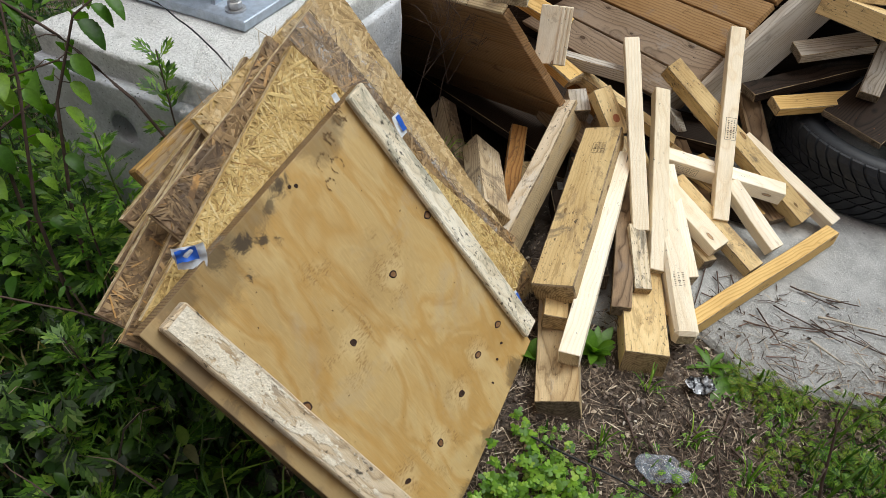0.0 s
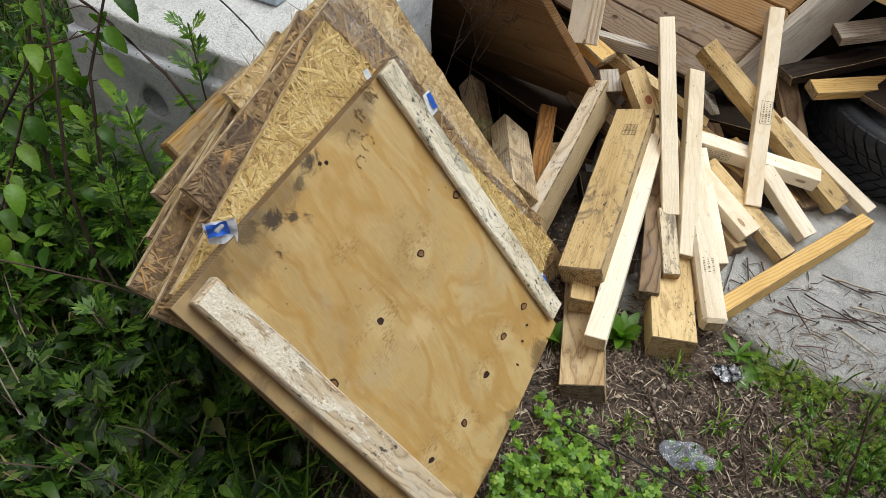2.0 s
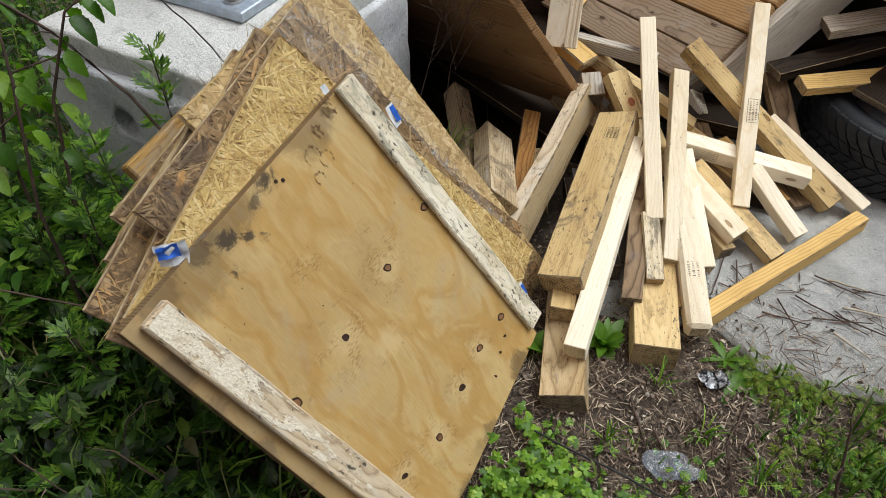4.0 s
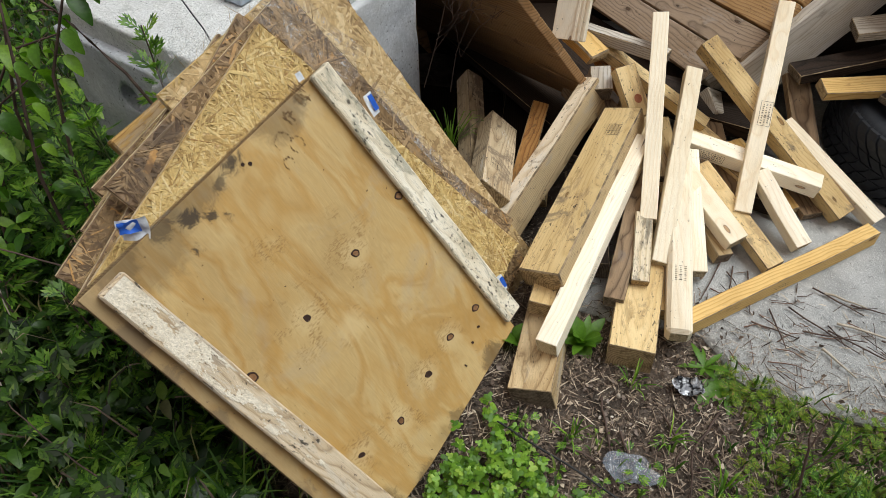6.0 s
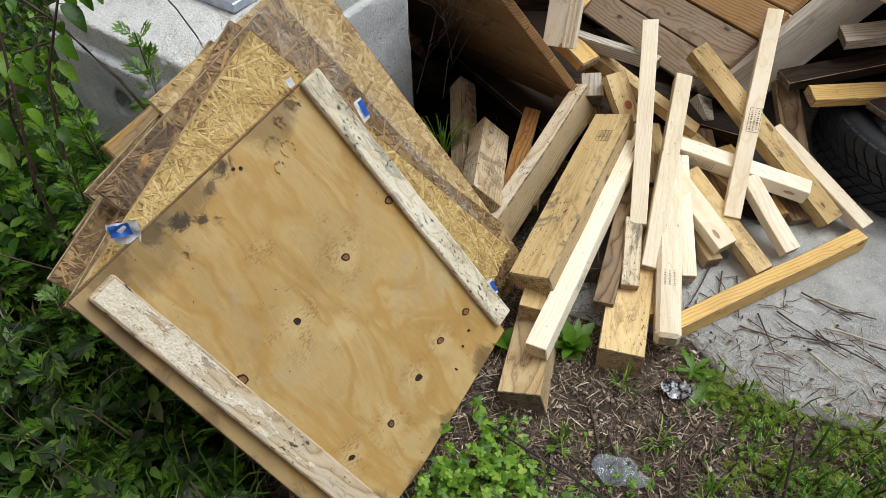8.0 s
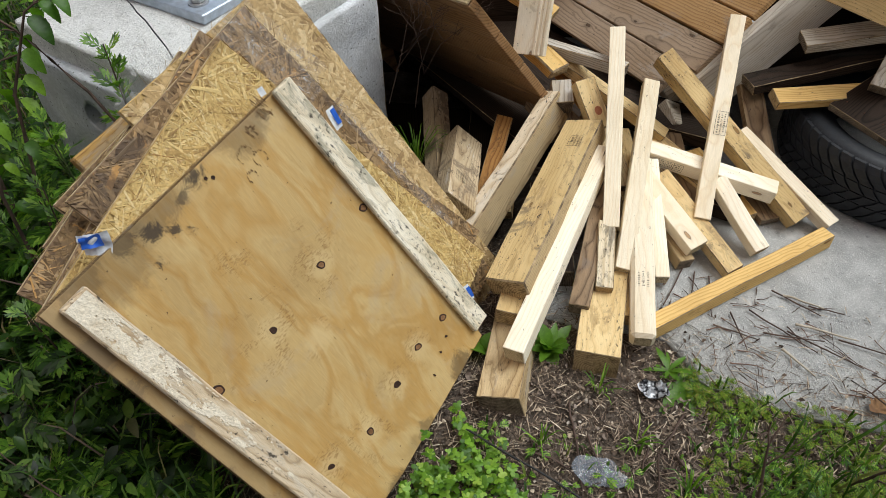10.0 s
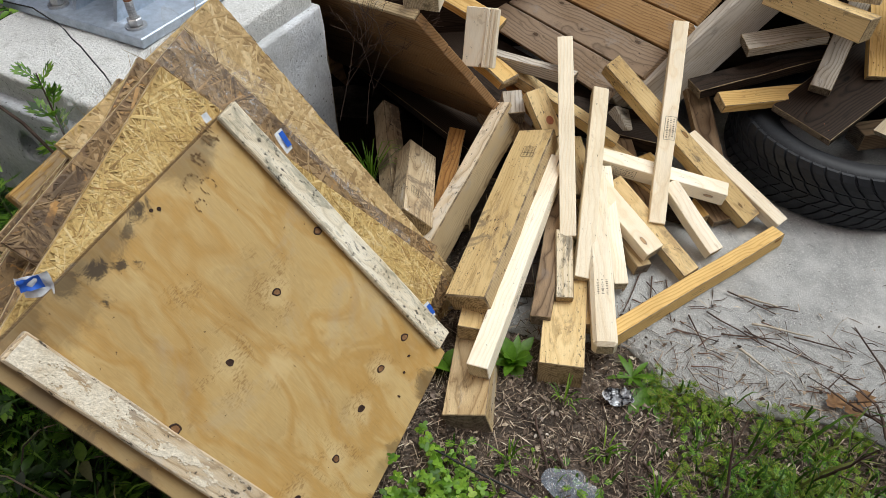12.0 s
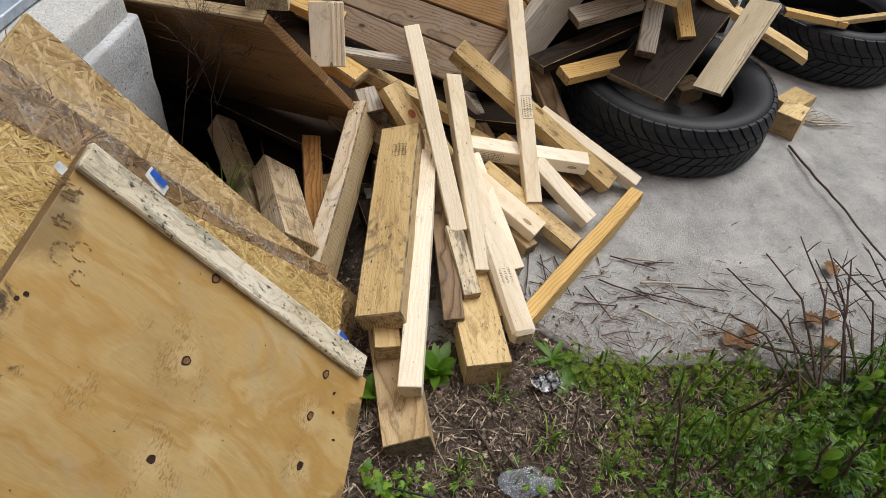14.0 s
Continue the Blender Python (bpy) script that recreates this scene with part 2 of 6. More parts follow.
M_SPOT = wood("black_spotted_pine", (0.7, 0.62, 0.47), (0.62, 0.52, 0.36), (0.5, 0.4, 0.26), (0.04, 0.04, 0.04), aged=0.55, spots=0.85, grain=0.4)
M_TAN = wood("tan_weathered_post", (0.58, 0.46, 0.28), (0.5, 0.38, 0.22), (0.24, 0.16, 0.085), (0.4, 0.35, 0.28), aged=0.46, spots=0.65, grain=0.7)
M_MOSSY = wood("mossy_tan_plank", (0.52, 0.42, 0.28), (0.43, 0.33, 0.21), (0.22, 0.15, 0.09), (0.7, 0.66, 0.57), aged=0.42, spots=0.75, grain=0.6)
M_INK = patchy("stamp_ink", [(0.35, (0.03, 0.025, 0.022)), (0.65, (0.14, 0.1, 0.06))], 160)
M_PRINT = patchy("worn_brown_print", [(0.35, (0.1, 0.055, 0.025)), (0.65, (0.3, 0.19, 0.085))], 160)
M_CONC = patchy("cast_concrete", [(0.3, (0.48, 0.5, 0.53)), (0.5, (0.66, 0.68, 0.71)), (0.72, (0.78, 0.79, 0.8))], 9, 0.9, 1.0, 0.008, 150, (110, 0.16, 0.22, (0.06, 0.06, 0.06)))
M_CONCTOP = patchy("white_concrete", [(0.3, (0.6, 0.6, 0.57)), (0.42, (0.78, 0.78, 0.75)), (0.75, (0.86, 0.86, 0.84))], 26, 0.9, 1.0, 0.014, 190, (150, 0.14, 0.2, (0.25, 0.245, 0.235)))
M_SLAB = patchy("worn_slab", [(0.28, (0.32, 0.32, 0.31)), (0.5, (0.45, 0.45, 0.435)), (0.75, (0.6, 0.6, 0.58))], 12, 0.9, 1.0, 0.009, 420, (420, 0.25, 0.45, (0.7, 0.69, 0.67)), vary=False)
M_SOIL = patchy("litter_soil", [(0.28, (0.028, 0.022, 0.017)), (0.5, (0.1, 0.078, 0.061)), (0.75, (0.23, 0.185, 0.15))], 18, 0.95, 1.0, 0.014, 180, (140, 0.14, 0.26, (0.34, 0.3, 0.25)), vary=False)
M_STEEL = patchy("galvanised_steel", [(0.3, (0.36, 0.42, 0.5)), (0.55, (0.46, 0.52, 0.6)), (0.8, (0.58, 0.63, 0.7))], 14, 0.42, 0.15, 0.001, 70, metal=0.6)
M_BOLT = patchy("bolt_zinc", [(0.3, (0.35, 0.35, 0.36)), (0.7, (0.6, 0.6, 0.6))], 50, 0.4, 0.2, 0.0006, 90, metal=0.8)
M_RUST = patchy("rusty_thread", [(0.3, (0.16, 0.06, 0.03)), (0.7, (0.34, 0.13, 0.06))], 60, 0.85, 0.5)
M_RUBBER = patchy("tyre_rubber", [(0.3, (0.01, 0.011, 0.014)), (0.55, (0.016, 0.018, 0.022)), (0.8, (0.03, 0.032, 0.037))], 10, 0.55, 0.5, 0.002, 110, spec=0.35)
M_STRAND = island_mat("osb_strand", [(0.0, (0.3, 0.18, 0.06)), (0.2, (0.5, 0.33, 0.115)), (0.5, (0.6, 0.42, 0.16)), (0.8, (0.66, 0.485, 0.2)), (0.95, (0.74, 0.58, 0.3)), (1.0, (0.36, 0.2, 0.07))], 0.6, 0.0, 140)
M_STRAND_OLD = island_mat("old_osb_strand", [(0.0, (0.12, 0.072, 0.036)), (0.3, (0.24, 0.15, 0.07)), (0.6, (0.33, 0.215, 0.105)), (0.85, (0.42, 0.29, 0.155)), (1.0, (0.5, 0.27, 0.09))])
M_STRAND_TAN = island_mat("tan_osb_strand", [(0.0, (0.27, 0.17, 0.075)), (0.2, (0.42, 0.285, 0.13)), (0.5, (0.5, 0.35, 0.165)), (0.8, (0.55, 0.395, 0.195)), (1.0, (0.64, 0.49, 0.28))], 0.65, 0.0, 140)
M_OSB = patchy("osb_core", [(0.3, (0.3, 0.18, 0.06)), (0.5, (0.5, 0.34, 0.13)), (0.75, (0.62, 0.45, 0.2))], 40, 0.8, 0.8, 0.003, 160)
M_OSB_OLD = patchy("old_osb_core", [(0.3, (0.1, 0.062, 0.035)), (0.5, (0.22, 0.14, 0.08)), (0.75, (0.34, 0.25, 0.16))], 34, 0.85, 0.8, 0.003, 150)
M_OSB_EDGE = patchy("sawn_osb_edge", [(0.3, (0.46, 0.34, 0.18)), (0.5, (0.66, 0.53, 0.32)), (0.75, (0.8, 0.69, 0.48))], 60, 0.8, 0.8, 0.003, 220)
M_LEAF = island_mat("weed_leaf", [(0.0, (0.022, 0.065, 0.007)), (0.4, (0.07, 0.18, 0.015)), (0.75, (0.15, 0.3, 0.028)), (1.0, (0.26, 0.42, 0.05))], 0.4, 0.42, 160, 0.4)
# leaf green darkened to carry the deep shade among the weeds
M_DEEP = island_mat("shaded_undergrowth_leaf", [(0.0, (0.006, 0.017, 0.003)), (0.45, (0.02, 0.055, 0.006)), (0.8, (0.055, 0.125, 0.012)), (0.94, (0.12, 0.22, 0.025)), (1.0, (0.1, 0.085, 0.035))], 0.4, 0.25, 160, 0.4)
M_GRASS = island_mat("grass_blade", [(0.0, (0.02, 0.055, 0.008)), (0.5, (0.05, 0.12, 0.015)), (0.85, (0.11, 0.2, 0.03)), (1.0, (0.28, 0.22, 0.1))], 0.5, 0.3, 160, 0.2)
M_COVER = island_mat("bright_cover_leaf", [(0.0, (0.05, 0.13, 0.01)), (0.4, (0.12, 0.26, 0.02)), (0.8, (0.22, 0.4, 0.04)), (1.0, (0.34, 0.48, 0.08))], 0.42, 0.35, 160, 0.35)
M_MOSSGREEN = island_mat("feathery_leaf", [(0.0, (0.05, 0.1, 0.009)), (0.5, (0.14, 0.24, 0.02)), (0.85, (0.25, 0.35, 0.036)), (1.0, (0.22, 0.13, 0.04))], 0.55, 0.3, 160, 0.2)
M_STRAW = island_mat("dry_litter", [(0.0, (0.025, 0.017, 0.012)), (0.35, (0.1, 0.07, 0.05)), (0.7, (0.25, 0.185, 0.135)), (0.92, (0.46, 0.37, 0.27)), (1.0, (0.66, 0.57, 0.44))], 0.9)
M_FLAKE = island_mat("dead_leaf_flake", [(0.0, (0.04, 0.028, 0.02)), (0.4, (0.13, 0.095, 0.072)), (0.8, (0.24, 0.19, 0.155)), (0.97, (0.36, 0.3, 0.25)), (1.0, (0.6, 0.54, 0.46))], 0.85, 0.0, 200)
M_SAND = island_mat("mortar_sand", [(0.0, (0.3, 0.29, 0.27)), (0.5, (0.55, 0.54, 0.51)), (1.0, (0.8, 0.79, 0.76))], 0.95)
M_STEM = patchy("stem_bark", [(0.3, (0.045, 0.03, 0.024)), (0.6, (0.1, 0.065, 0.05)), (0.8, (0.17, 0.12, 0.09))], 25, 0.8)
M_REDTWIG = patchy("reddish_twig", [(0.3, (0.09, 0.045, 0.03)), (0.7, (0.22, 0.13, 0.09))], 40, 0.8)
M_GSTEM = patchy("green_stem", [(0.3, (0.05, 0.07, 0.025)), (0.7, (0.1, 0.13, 0.045))], 25, 0.7)
M_STRAWSTEM = patchy("bleached_stem", [(0.3, (0.36, 0.3, 0.22)), (0.7, (0.55, 0.49, 0.4))], 25, 0.8)
M_DEADLEAF = patchy("dead_leaf", [(0.3, (0.14, 0.07, 0.035)), (0.7, (0.3, 0.17, 0.075))], 60, 0.8)
M_BLUE = patchy("blue_print", [(0.3, (0.02, 0.1, 0.5)), (0.7, (0.04, 0.15, 0.62))], 20, 0.4)
M_TAPE = patchy("white_film", [(0.3, (0.62, 0.66, 0.7)), (0.7, (0.8, 0.82, 0.84))], 60, 0.4, 0.5, 0.002)
M_FOIL = patchy("crumpled_foil", [(0.42, (0.012, 0.012, 0.014)), (0.55, (0.5, 0.51, 0.53))], 70, 0.4, 0.9, 0.004, metal=0.7)
M_CABLE = patchy("black_cable", [(0.3, (0.015, 0.015, 0.016)), (0.7, (0.03, 0.03, 0.03))], 30, 0.5)
M_KNOTRIM = patchy("knot_rim", [(0.3, (0.025, 0.012, 0.008)), (0.7, (0.06, 0.03, 0.018))], 90, 0.7)
M_REDKNOT = patchy("red_knot", [(0.3, (0.34, 0.11, 0.05)), (0.7, (0.5, 0.2, 0.1))], 90, 0.7)
M_KNOT = patchy("knot_heart", [(0.3, (0.15, 0.07, 0.03)), (0.7, (0.3, 0.16, 0.07))], 120, 0.7)


def stain(mat, colour, scale, lo, hi):
    """Weather stains that run over all pieces of a mesh alike."""
    nt = mat.node_tree
    b = nt.nodes["Principled BSDF"]
    src = b.inputs["Base Color"].links[0].from_socket
    n = noise_tex(nt, coords(nt), scale, 6, 0.7, 0.5)
    nt.links.new(mix(nt, ramp(nt, n, [gray(lo, 0.0), gray(hi, 0.8)]), src, colour), b.inputs["Base Color"])


stain(M_STRAND_OLD, (0.075, 0.05, 0.035), 8, 0.5, 0.6)
stain(M_STRAND_OLD, (0.3, 0.21, 0.13), 13, 0.63, 0.7)
stain(M_STRAND, (0.36, 0.23, 0.09), 9, 0.56, 0.68)
stain(M_YELLOW, (0.22, 0.165, 0.1), 16, 0.59, 0.66)
stain(M_MOSSY, (0.17, 0.125, 0.085), 12, 0.54, 0.62)
stain(M_CONC, (0.5, 0.51, 0.51), 5, 0.5, 0.62)
stain(M_SLAB, (0.64, 0.63, 0.6), 5, 0.55, 0.68)
stain(M_SLAB, (0.27, 0.27, 0.26), 60, 0.6, 0.66)
stain(M_RUBBER, (0.036, 0.037, 0.04), 9, 0.6, 0.75)


def film_material():
    mat, nt, b = nodes_of("clear_film", 0.22, 0, 0.5)
    v = coords(nt)
    a = noise_tex(nt, v, 45, 6, 0.7, 1.2)
    b.inputs["Base Color"].default_value = (0.5, 0.49, 0.47, 1)
    nt.links.new(ramp(nt, a, [gray(0.4, 0.06), gray(0.56, 0.16), gray(0.67, 0.75)]), b.inputs["Alpha"])
    bump(nt, b, a, 0.9, 0.006)
    return mat


M_FILM = film_material()
M_SCRAP = patchy("milky_plastic", [(0.3, (0.3, 0.36, 0.44)), (0.7, (0.55, 0.6, 0.67))], 25, 0.15, 0.25, 0.002, 40, spec=0.7)
M_SCRAP.node_tree.nodes["Principled BSDF"].inputs["Alpha"].default_value = 0.3


def ply_material():
    """Rotary-cut veneer: broad cloudy figure, tear-out round the knots, mould blots near one edge and along the foot."""
    mat, nt, b = nodes_of("plywood_veneer", 0.6, 0, 0.3)
    v = coords(nt, vary=False)
    cloud = noise_tex(nt, coords(nt, (1.6, 4.2, 3), False), 2.3, 4, 0.5, 0.9)
    fig = math_node(nt, "FRACT", math_node(nt, "MULTIPLY", cloud, 9.0))
    f = noise_tex(nt, coords(nt, (24, 300, 200), False), 1.5, 4, 0.7)
    big = noise_tex(nt, v, 4.2, 5, 0.55, 0.5)
    col = ramp(nt, cloud, [(0.3, (0.5, 0.335, 0.13)), (0.44, (0.53, 0.375, 0.165)), (0.52, (0.475, 0.29, 0.095)), (0.6, (0.545, 0.39, 0.175)), (0.75, (0.5, 0.33, 0.125))])
    col = mix(nt, ramp(nt, fig, [gray(0.0, 0.0), gray(0.7, 0.06), gray(0.92, 0.24), gray(1.0, 0.0)]), col, (0.38, 0.235, 0.08))
    col = mix(nt, 0.8, col, ramp(nt, big, [(0.33, (0.78, 0.74, 0.68)), (0.5, (0.95, 0.94, 0.92)), (0.66, (1.04, 1.04, 1.04))]), "MULTIPLY")
    col = mix(nt, 0.7, col, ramp(nt, f, [gray(0.3, 0.82), gray(0.7, 1.1)]), "MULTIPLY")
    n1 = noise_tex(nt, v, 26, 9, 0.82, 0.8)
    # orange heartwood streaks along the figure
    amber = noise_tex(nt, coords(nt, (1.6, 5, 3), False), 3.0, 4, 0.55, 0.8)
    col = mix(nt, ramp(nt, amber, [gray(0.52, 0.0), gray(0.62, 0.36), gray(0.72, 0.12)]), col, (0.45, 0.26, 0.07))
    # grey weathering where the light has faded it
    fade = noise_tex(nt, v, 7, 6, 0.65, 0.6)
    col = mix(nt, ramp(nt, fade, [gray(0.56, 0.0), gray(0.7, 0.4)]), col, (0.4, 0.34, 0.24))
    # blots: centre (u, -v) and radius in the panel's own metres
    for cu, cv, r, s in ((0.044, -0.326, 0.016, 0.85), (0.062, -0.3, 0.012, 0.7), (0.085, -0.345, 0.008, 0.7), (0.075, -0.28, 0.006, 0.6), (0.022, -0.224, 0.018, 0.9), (0.034, -0.26, 0.012, 0.5), (0.012, -0.075, 0.014, 0.5),
                         (0.005, -0.3, 0.05, 0.36), (0.0, -0.12, 0.05, 0.34), (0.02, -0.4, 0.07, 0.3), (0.66, -0.42, 0.05, 0.55), (0.69, -0.3, 0.03, 0.4), (0.02, -0.44, 0.04, 0.35), (0.635, -0.06, 0.03, 0.5), (0.3, -0.5, 0.03, 0.5), (0.5, -0.5, 0.035, 0.5), (0.12, -0.49, 0.03, 0.5), (0.2, -0.497, 0.022, 0.45), (0.4, -0.497, 0.024, 0.5), (0.61, -0.495, 0.03, 0.5), (0.03, -0.365, 0.02, 0.5), (0.655, -0.2, 0.02, 0.4)):
        d = nt.nodes.new("ShaderNodeVectorMath")
        d.operation = "DISTANCE"
        d.inputs[1].default_value = (cu + 0.005, cv * 1.015 - 0.005, 0.0)
        nt.links.new(v, d.inputs[0])
        q = nt.nodes.new("ShaderNodeMath")
        q.operation = "MULTIPLY_ADD"
        q.inputs[1].default_value = 0.085
        nt.links.new(n1, q.inputs[0])
        nt.links.new(d.outputs["Value"], q.inputs[2])
        m = ramp(nt, q.outputs[0], [gray(r + 0.035, min(0.95, 1.3 * s)), gray(r + 0.035 + 0.3 * r + 0.003, 0.0)])
        col = mix(nt, m, col, (0.06, 0.042, 0.026))
    # torn fibres round the knots: pale swirl, then short dark scallops across the grain
    wrinkle = noise_tex(nt, coords(nt, (330, 120, 60), False), 1.0, 3, 0.6, 0.5)
    torn = None
    for cu, cv, rr in ((0.291, -0.298, 1.3), (0.272, -0.164, 1.2), (0.529, -0.116, 0.9), (0.545, -0.195, 1.0), (0.563, -0.29, 1.2), (0.294, -0.422, 0.8), (0.544, -0.381, 1.0), (0.16, -0.27, 0.8), (0.36, -0.25, 0.9), (0.215, -0.16, 0.8)):
        d = nt.nodes.new("ShaderNodeVectorMath")
        d.operation = "DISTANCE"
        d.inputs[1].default_value = (cu, cv, 0.0)
        nt.links.new(v, d.inputs[0])
        q = math_node(nt, "MULTIPLY_ADD", n1, 0.06, d.outputs["Value"])
        if rr > 0.85:
            col = mix(nt, ramp(nt, q, [gray(0.04, 0.5), gray(0.05, 0.35), gray(0.062, 0.0)]), col, (0.62, 0.47, 0.24))
        m = ramp(nt, q, [gray(0.03, 0.0), gray(0.045 * rr, 1.0), gray(0.06 * rr, 0.9), gray(0.085 * rr, 0.0)])
        torn = m if torn is None else mix(nt, 1.0, torn, m, "LIGHTEN")
    scallop = mix(nt, 1.0, torn, ramp(nt, wrinkle, [gray(0.5, 0.0), gray(0.58, 0.65)]), "MULTIPLY")
    patchwise = ramp(nt, noise_tex(nt, v, 22, 3, 0.5), [gray(0.48, 0.0), gray(0.56, 1.0)])
    scallop = mix(nt, 1.0, scallop, patchwise, "MULTIPLY")
    col = mix(nt, scallop, col, (0.25, 0.14, 0.045))
    # resin flecks and nicks
    fl = noise_tex(nt, v, 95, 3, 0.6)
    col = mix(nt, ramp(nt, fl, [gray(0.695, 0.0), gray(0.715, 0.9)]), col, (0.075, 0.035, 0.015))
    fl2 = noise_tex(nt, coords(nt, (1, 2.5, 1), False), 40, 6, 0.75)
    col = mix(nt, ramp(nt, fl2, [gray(0.67, 0.0), gray(0.7, 0.65)]), col, (0.2, 0.115, 0.045))
    # grime rubbed into the low edge below the batten and along the sawn right edge
    sep = nt.nodes.new("ShaderNodeSeparateXYZ")
    nt.links.new(v, sep.inputs[0])
    low = math_node(nt, "MULTIPLY_ADD", n1, -0.05, sep.outputs[1])
    col = mix(nt, ramp(nt, math_node(nt, "MULTIPLY", low, -1.0), [gray(0.478, 0.0), gray(0.5, 0.35), gray(0.53, 0.6)]), col, (0.25, 0.18, 0.105))
    head = math_node(nt, "MULTIPLY_ADD", n1, 0.05, sep.outputs[0])
    col = mix(nt, ramp(nt, head, [gray(0.03, 0.55), gray(0.05, 0.0)]), col, (0.3, 0.2, 0.1))
    nt.links.new(col, b.inputs["Base Color"])
    bump(nt, b, mix(nt, 0.6, mix(nt, 0.3, f, fl2), scallop), 0.35, 0.0015)
    return mat


M_PLY = ply_material()
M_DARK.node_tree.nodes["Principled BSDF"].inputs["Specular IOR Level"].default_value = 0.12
M_PLYEDGE = wood("ply_edge", (0.34, 0.24, 0.13), (0.26, 0.17, 0.09), (0.14, 0.09, 0.05), aged=0.5, spots=0.6, knots=False)


# ---- building helpers ----
def mesh_ob(name, bm, mat, m=None, smooth=False):
    me = bpy.data.meshes.new(name)
    bm.normal_update()
    bm.to_mesh(me)
    bm.free()
    for f in me.polygons:
        f.use_smooth = smooth
    me.materials.append(mat)
    ob = new(name, me)
    if m is not None:
        ob.matrix_basis = m
    return ob


def part(name, bm, mat, parent, label="", m=None, smooth=False):
    ob = mesh_ob(name, bm, mat, m, smooth)
    ob.parent = parent
    return tagged(ob, label)


def empty(name, m):
    ob = new(name)
    ob.empty_display_size = 0.05
    ob.matrix_basis = m
    return ob


def box_bm(lx, ly, lz, bevel=0.002, seg=1, jitter=0.0, cuts=0, at=(0, 0, 0)):
    """A box round at, with broken edges and a little unevenness along x."""
    bm = bmesh.new()
    bmesh.ops.create_cube(bm, size=1)
    bmesh.ops.scale(bm, vec=(lx, ly, lz), verts=bm.verts)
    if bevel:
        bmesh.ops.bevel(bm, geom=bm.edges[:], offset=bevel, segments=seg, affect="EDGES", profile=0.6)
    if cuts:
        long = [e for e in bm.edges if abs(e.verts[0].co.x - e.verts[1].co.x) > lx * 0.5]
        bmesh.ops.subdivide_edges(bm, edges=long, cuts=cuts, use_grid_fill=False)
    if jitter:
        k = random.random() * 50
        for v in bm.verts:
            v.co += Vector((noise.noise((k, v.co.y * 31, v.co.z * 31)) * 1.5, noise.noise((v.co.x * 9, k, v.co.z * 9)), noise.noise((v.co.x * 9, v.co.y * 9, k)))) * jitter
    bmesh.ops.translate(bm, vec=at, verts=bm.verts)
    return bm


def frame_of(o, x, z):
    """A pose with its origin at o, its x along x and its z as near to z as can be."""
    x = Vector(x).normalized()
    y = Vector(z).cross(x).normalized()
    z = x.cross(y)
    return Matrix((x, y, z)).transposed().to_4x4().copy() if o is None else Matrix.Translation(o) @ Matrix((x, y, z)).transposed().to_4x4()


def timber(name, far, near, w, h, mat, label, roll=0.0, category="timber", bevel=0.0014, jitter=0.0014, side=None):
    """A sawn piece whose upper face runs from far to near (the middles of its ends)."""
    far, near = Vector(far), Vector(near)
    m = frame_of((far + near) / 2, near - far, (0, 0, 1)) @ pose(0, 0, 0, roll) @ Matrix.Translation((0, 0, -h / 2))
    ob = mesh_ob(name, box_bm((near - far).length, w, h, bevel, 1, jitter, 9), mat, m)
    ob.data.materials.append(M_END_PALE if mat in (M_FRESH, M_WHITE, M_BURNT) else M_END if mat in (M_YELLOW, M_AMBER, M_MOSSY, M_SPOT) else M_END_DARK)
    for f in ob.data.polygons:
        n = f.normal
        if abs(n.x) > 0.8:
            f.material_index = 1
        elif max(abs(n.y), abs(n.z)) < 0.93:
            f.material_index = 2
        elif side and abs(n.y) > 0.8:
            f.material_index = 3
    ob.data.materials.append(mat if mat in (M_FRESH, M_WHITE) else M_ARRIS)
    ob.data.materials.append(side or mat)
    return tagged(ob, label, category)


def stamp(parent, at, length, width, face="top", lines=3, frame_box=True):
    """Printed marks that cannot be read: bars of ink on a face of a timber."""
    bm = bmesh.new()
    rows = []
    if frame_box:
        t = width * 0.03
        rows += [(0, width / 2, length, t), (0, -width / 2, length, t), (-length / 2, 0, t, width), (length / 2, 0, t, width), (length * 0.12, 0, t, width)]
    for i in range(lines):
        y = (i + 0.5) / lines * width * 0.8 - width * 0.4
        x = -length * 0.42
        while x < length * 0.4:
            d = length * random.uniform(0.05, 0.12)
            rows.append((x + d / 2, y, d * random.uniform(0.2, 0.5), width * random.uniform(0.2, 0.5) / lines))
            x += d
    for x, y, a, b in rows:
        q = [bm.verts.new((x + i * a / 2, y + j * b / 2, 0)) for i, j in ((-1, -1), (1, -1), (1, 1), (-1, 1))]
        bm.faces.new(q)
    r = {"top": (0, 0, 0), "right": (90, 0, 0), "left": (-90, 0, 0), "end": (90, 0, 90)}[face]
    return part("stamp", bm, M_INK, parent, "dark ink stamp", pose(*at, *r))


class Acc:
    """Collects many small pieces into one mesh."""

    def __init__(self):
        self.v, self.f = [], []

    def add(self, verts, faces):
        k = len(self.v)
        self.v.extend(verts)
        self.f.extend([tuple(i + k for i in f) for f in faces])

    def ob(self, name, mat, parent=None, label="", smooth=True):
        me = bpy.data.meshes.new(name)
        me.from_pydata([tuple(v) for v in self.v], [], self.f)
        for p in me.polygons:
            p.use_smooth = smooth
        me.materials.append(mat)
        o = new(name, me)
        if parent:
            o.parent = parent
        return tagged(o, label)


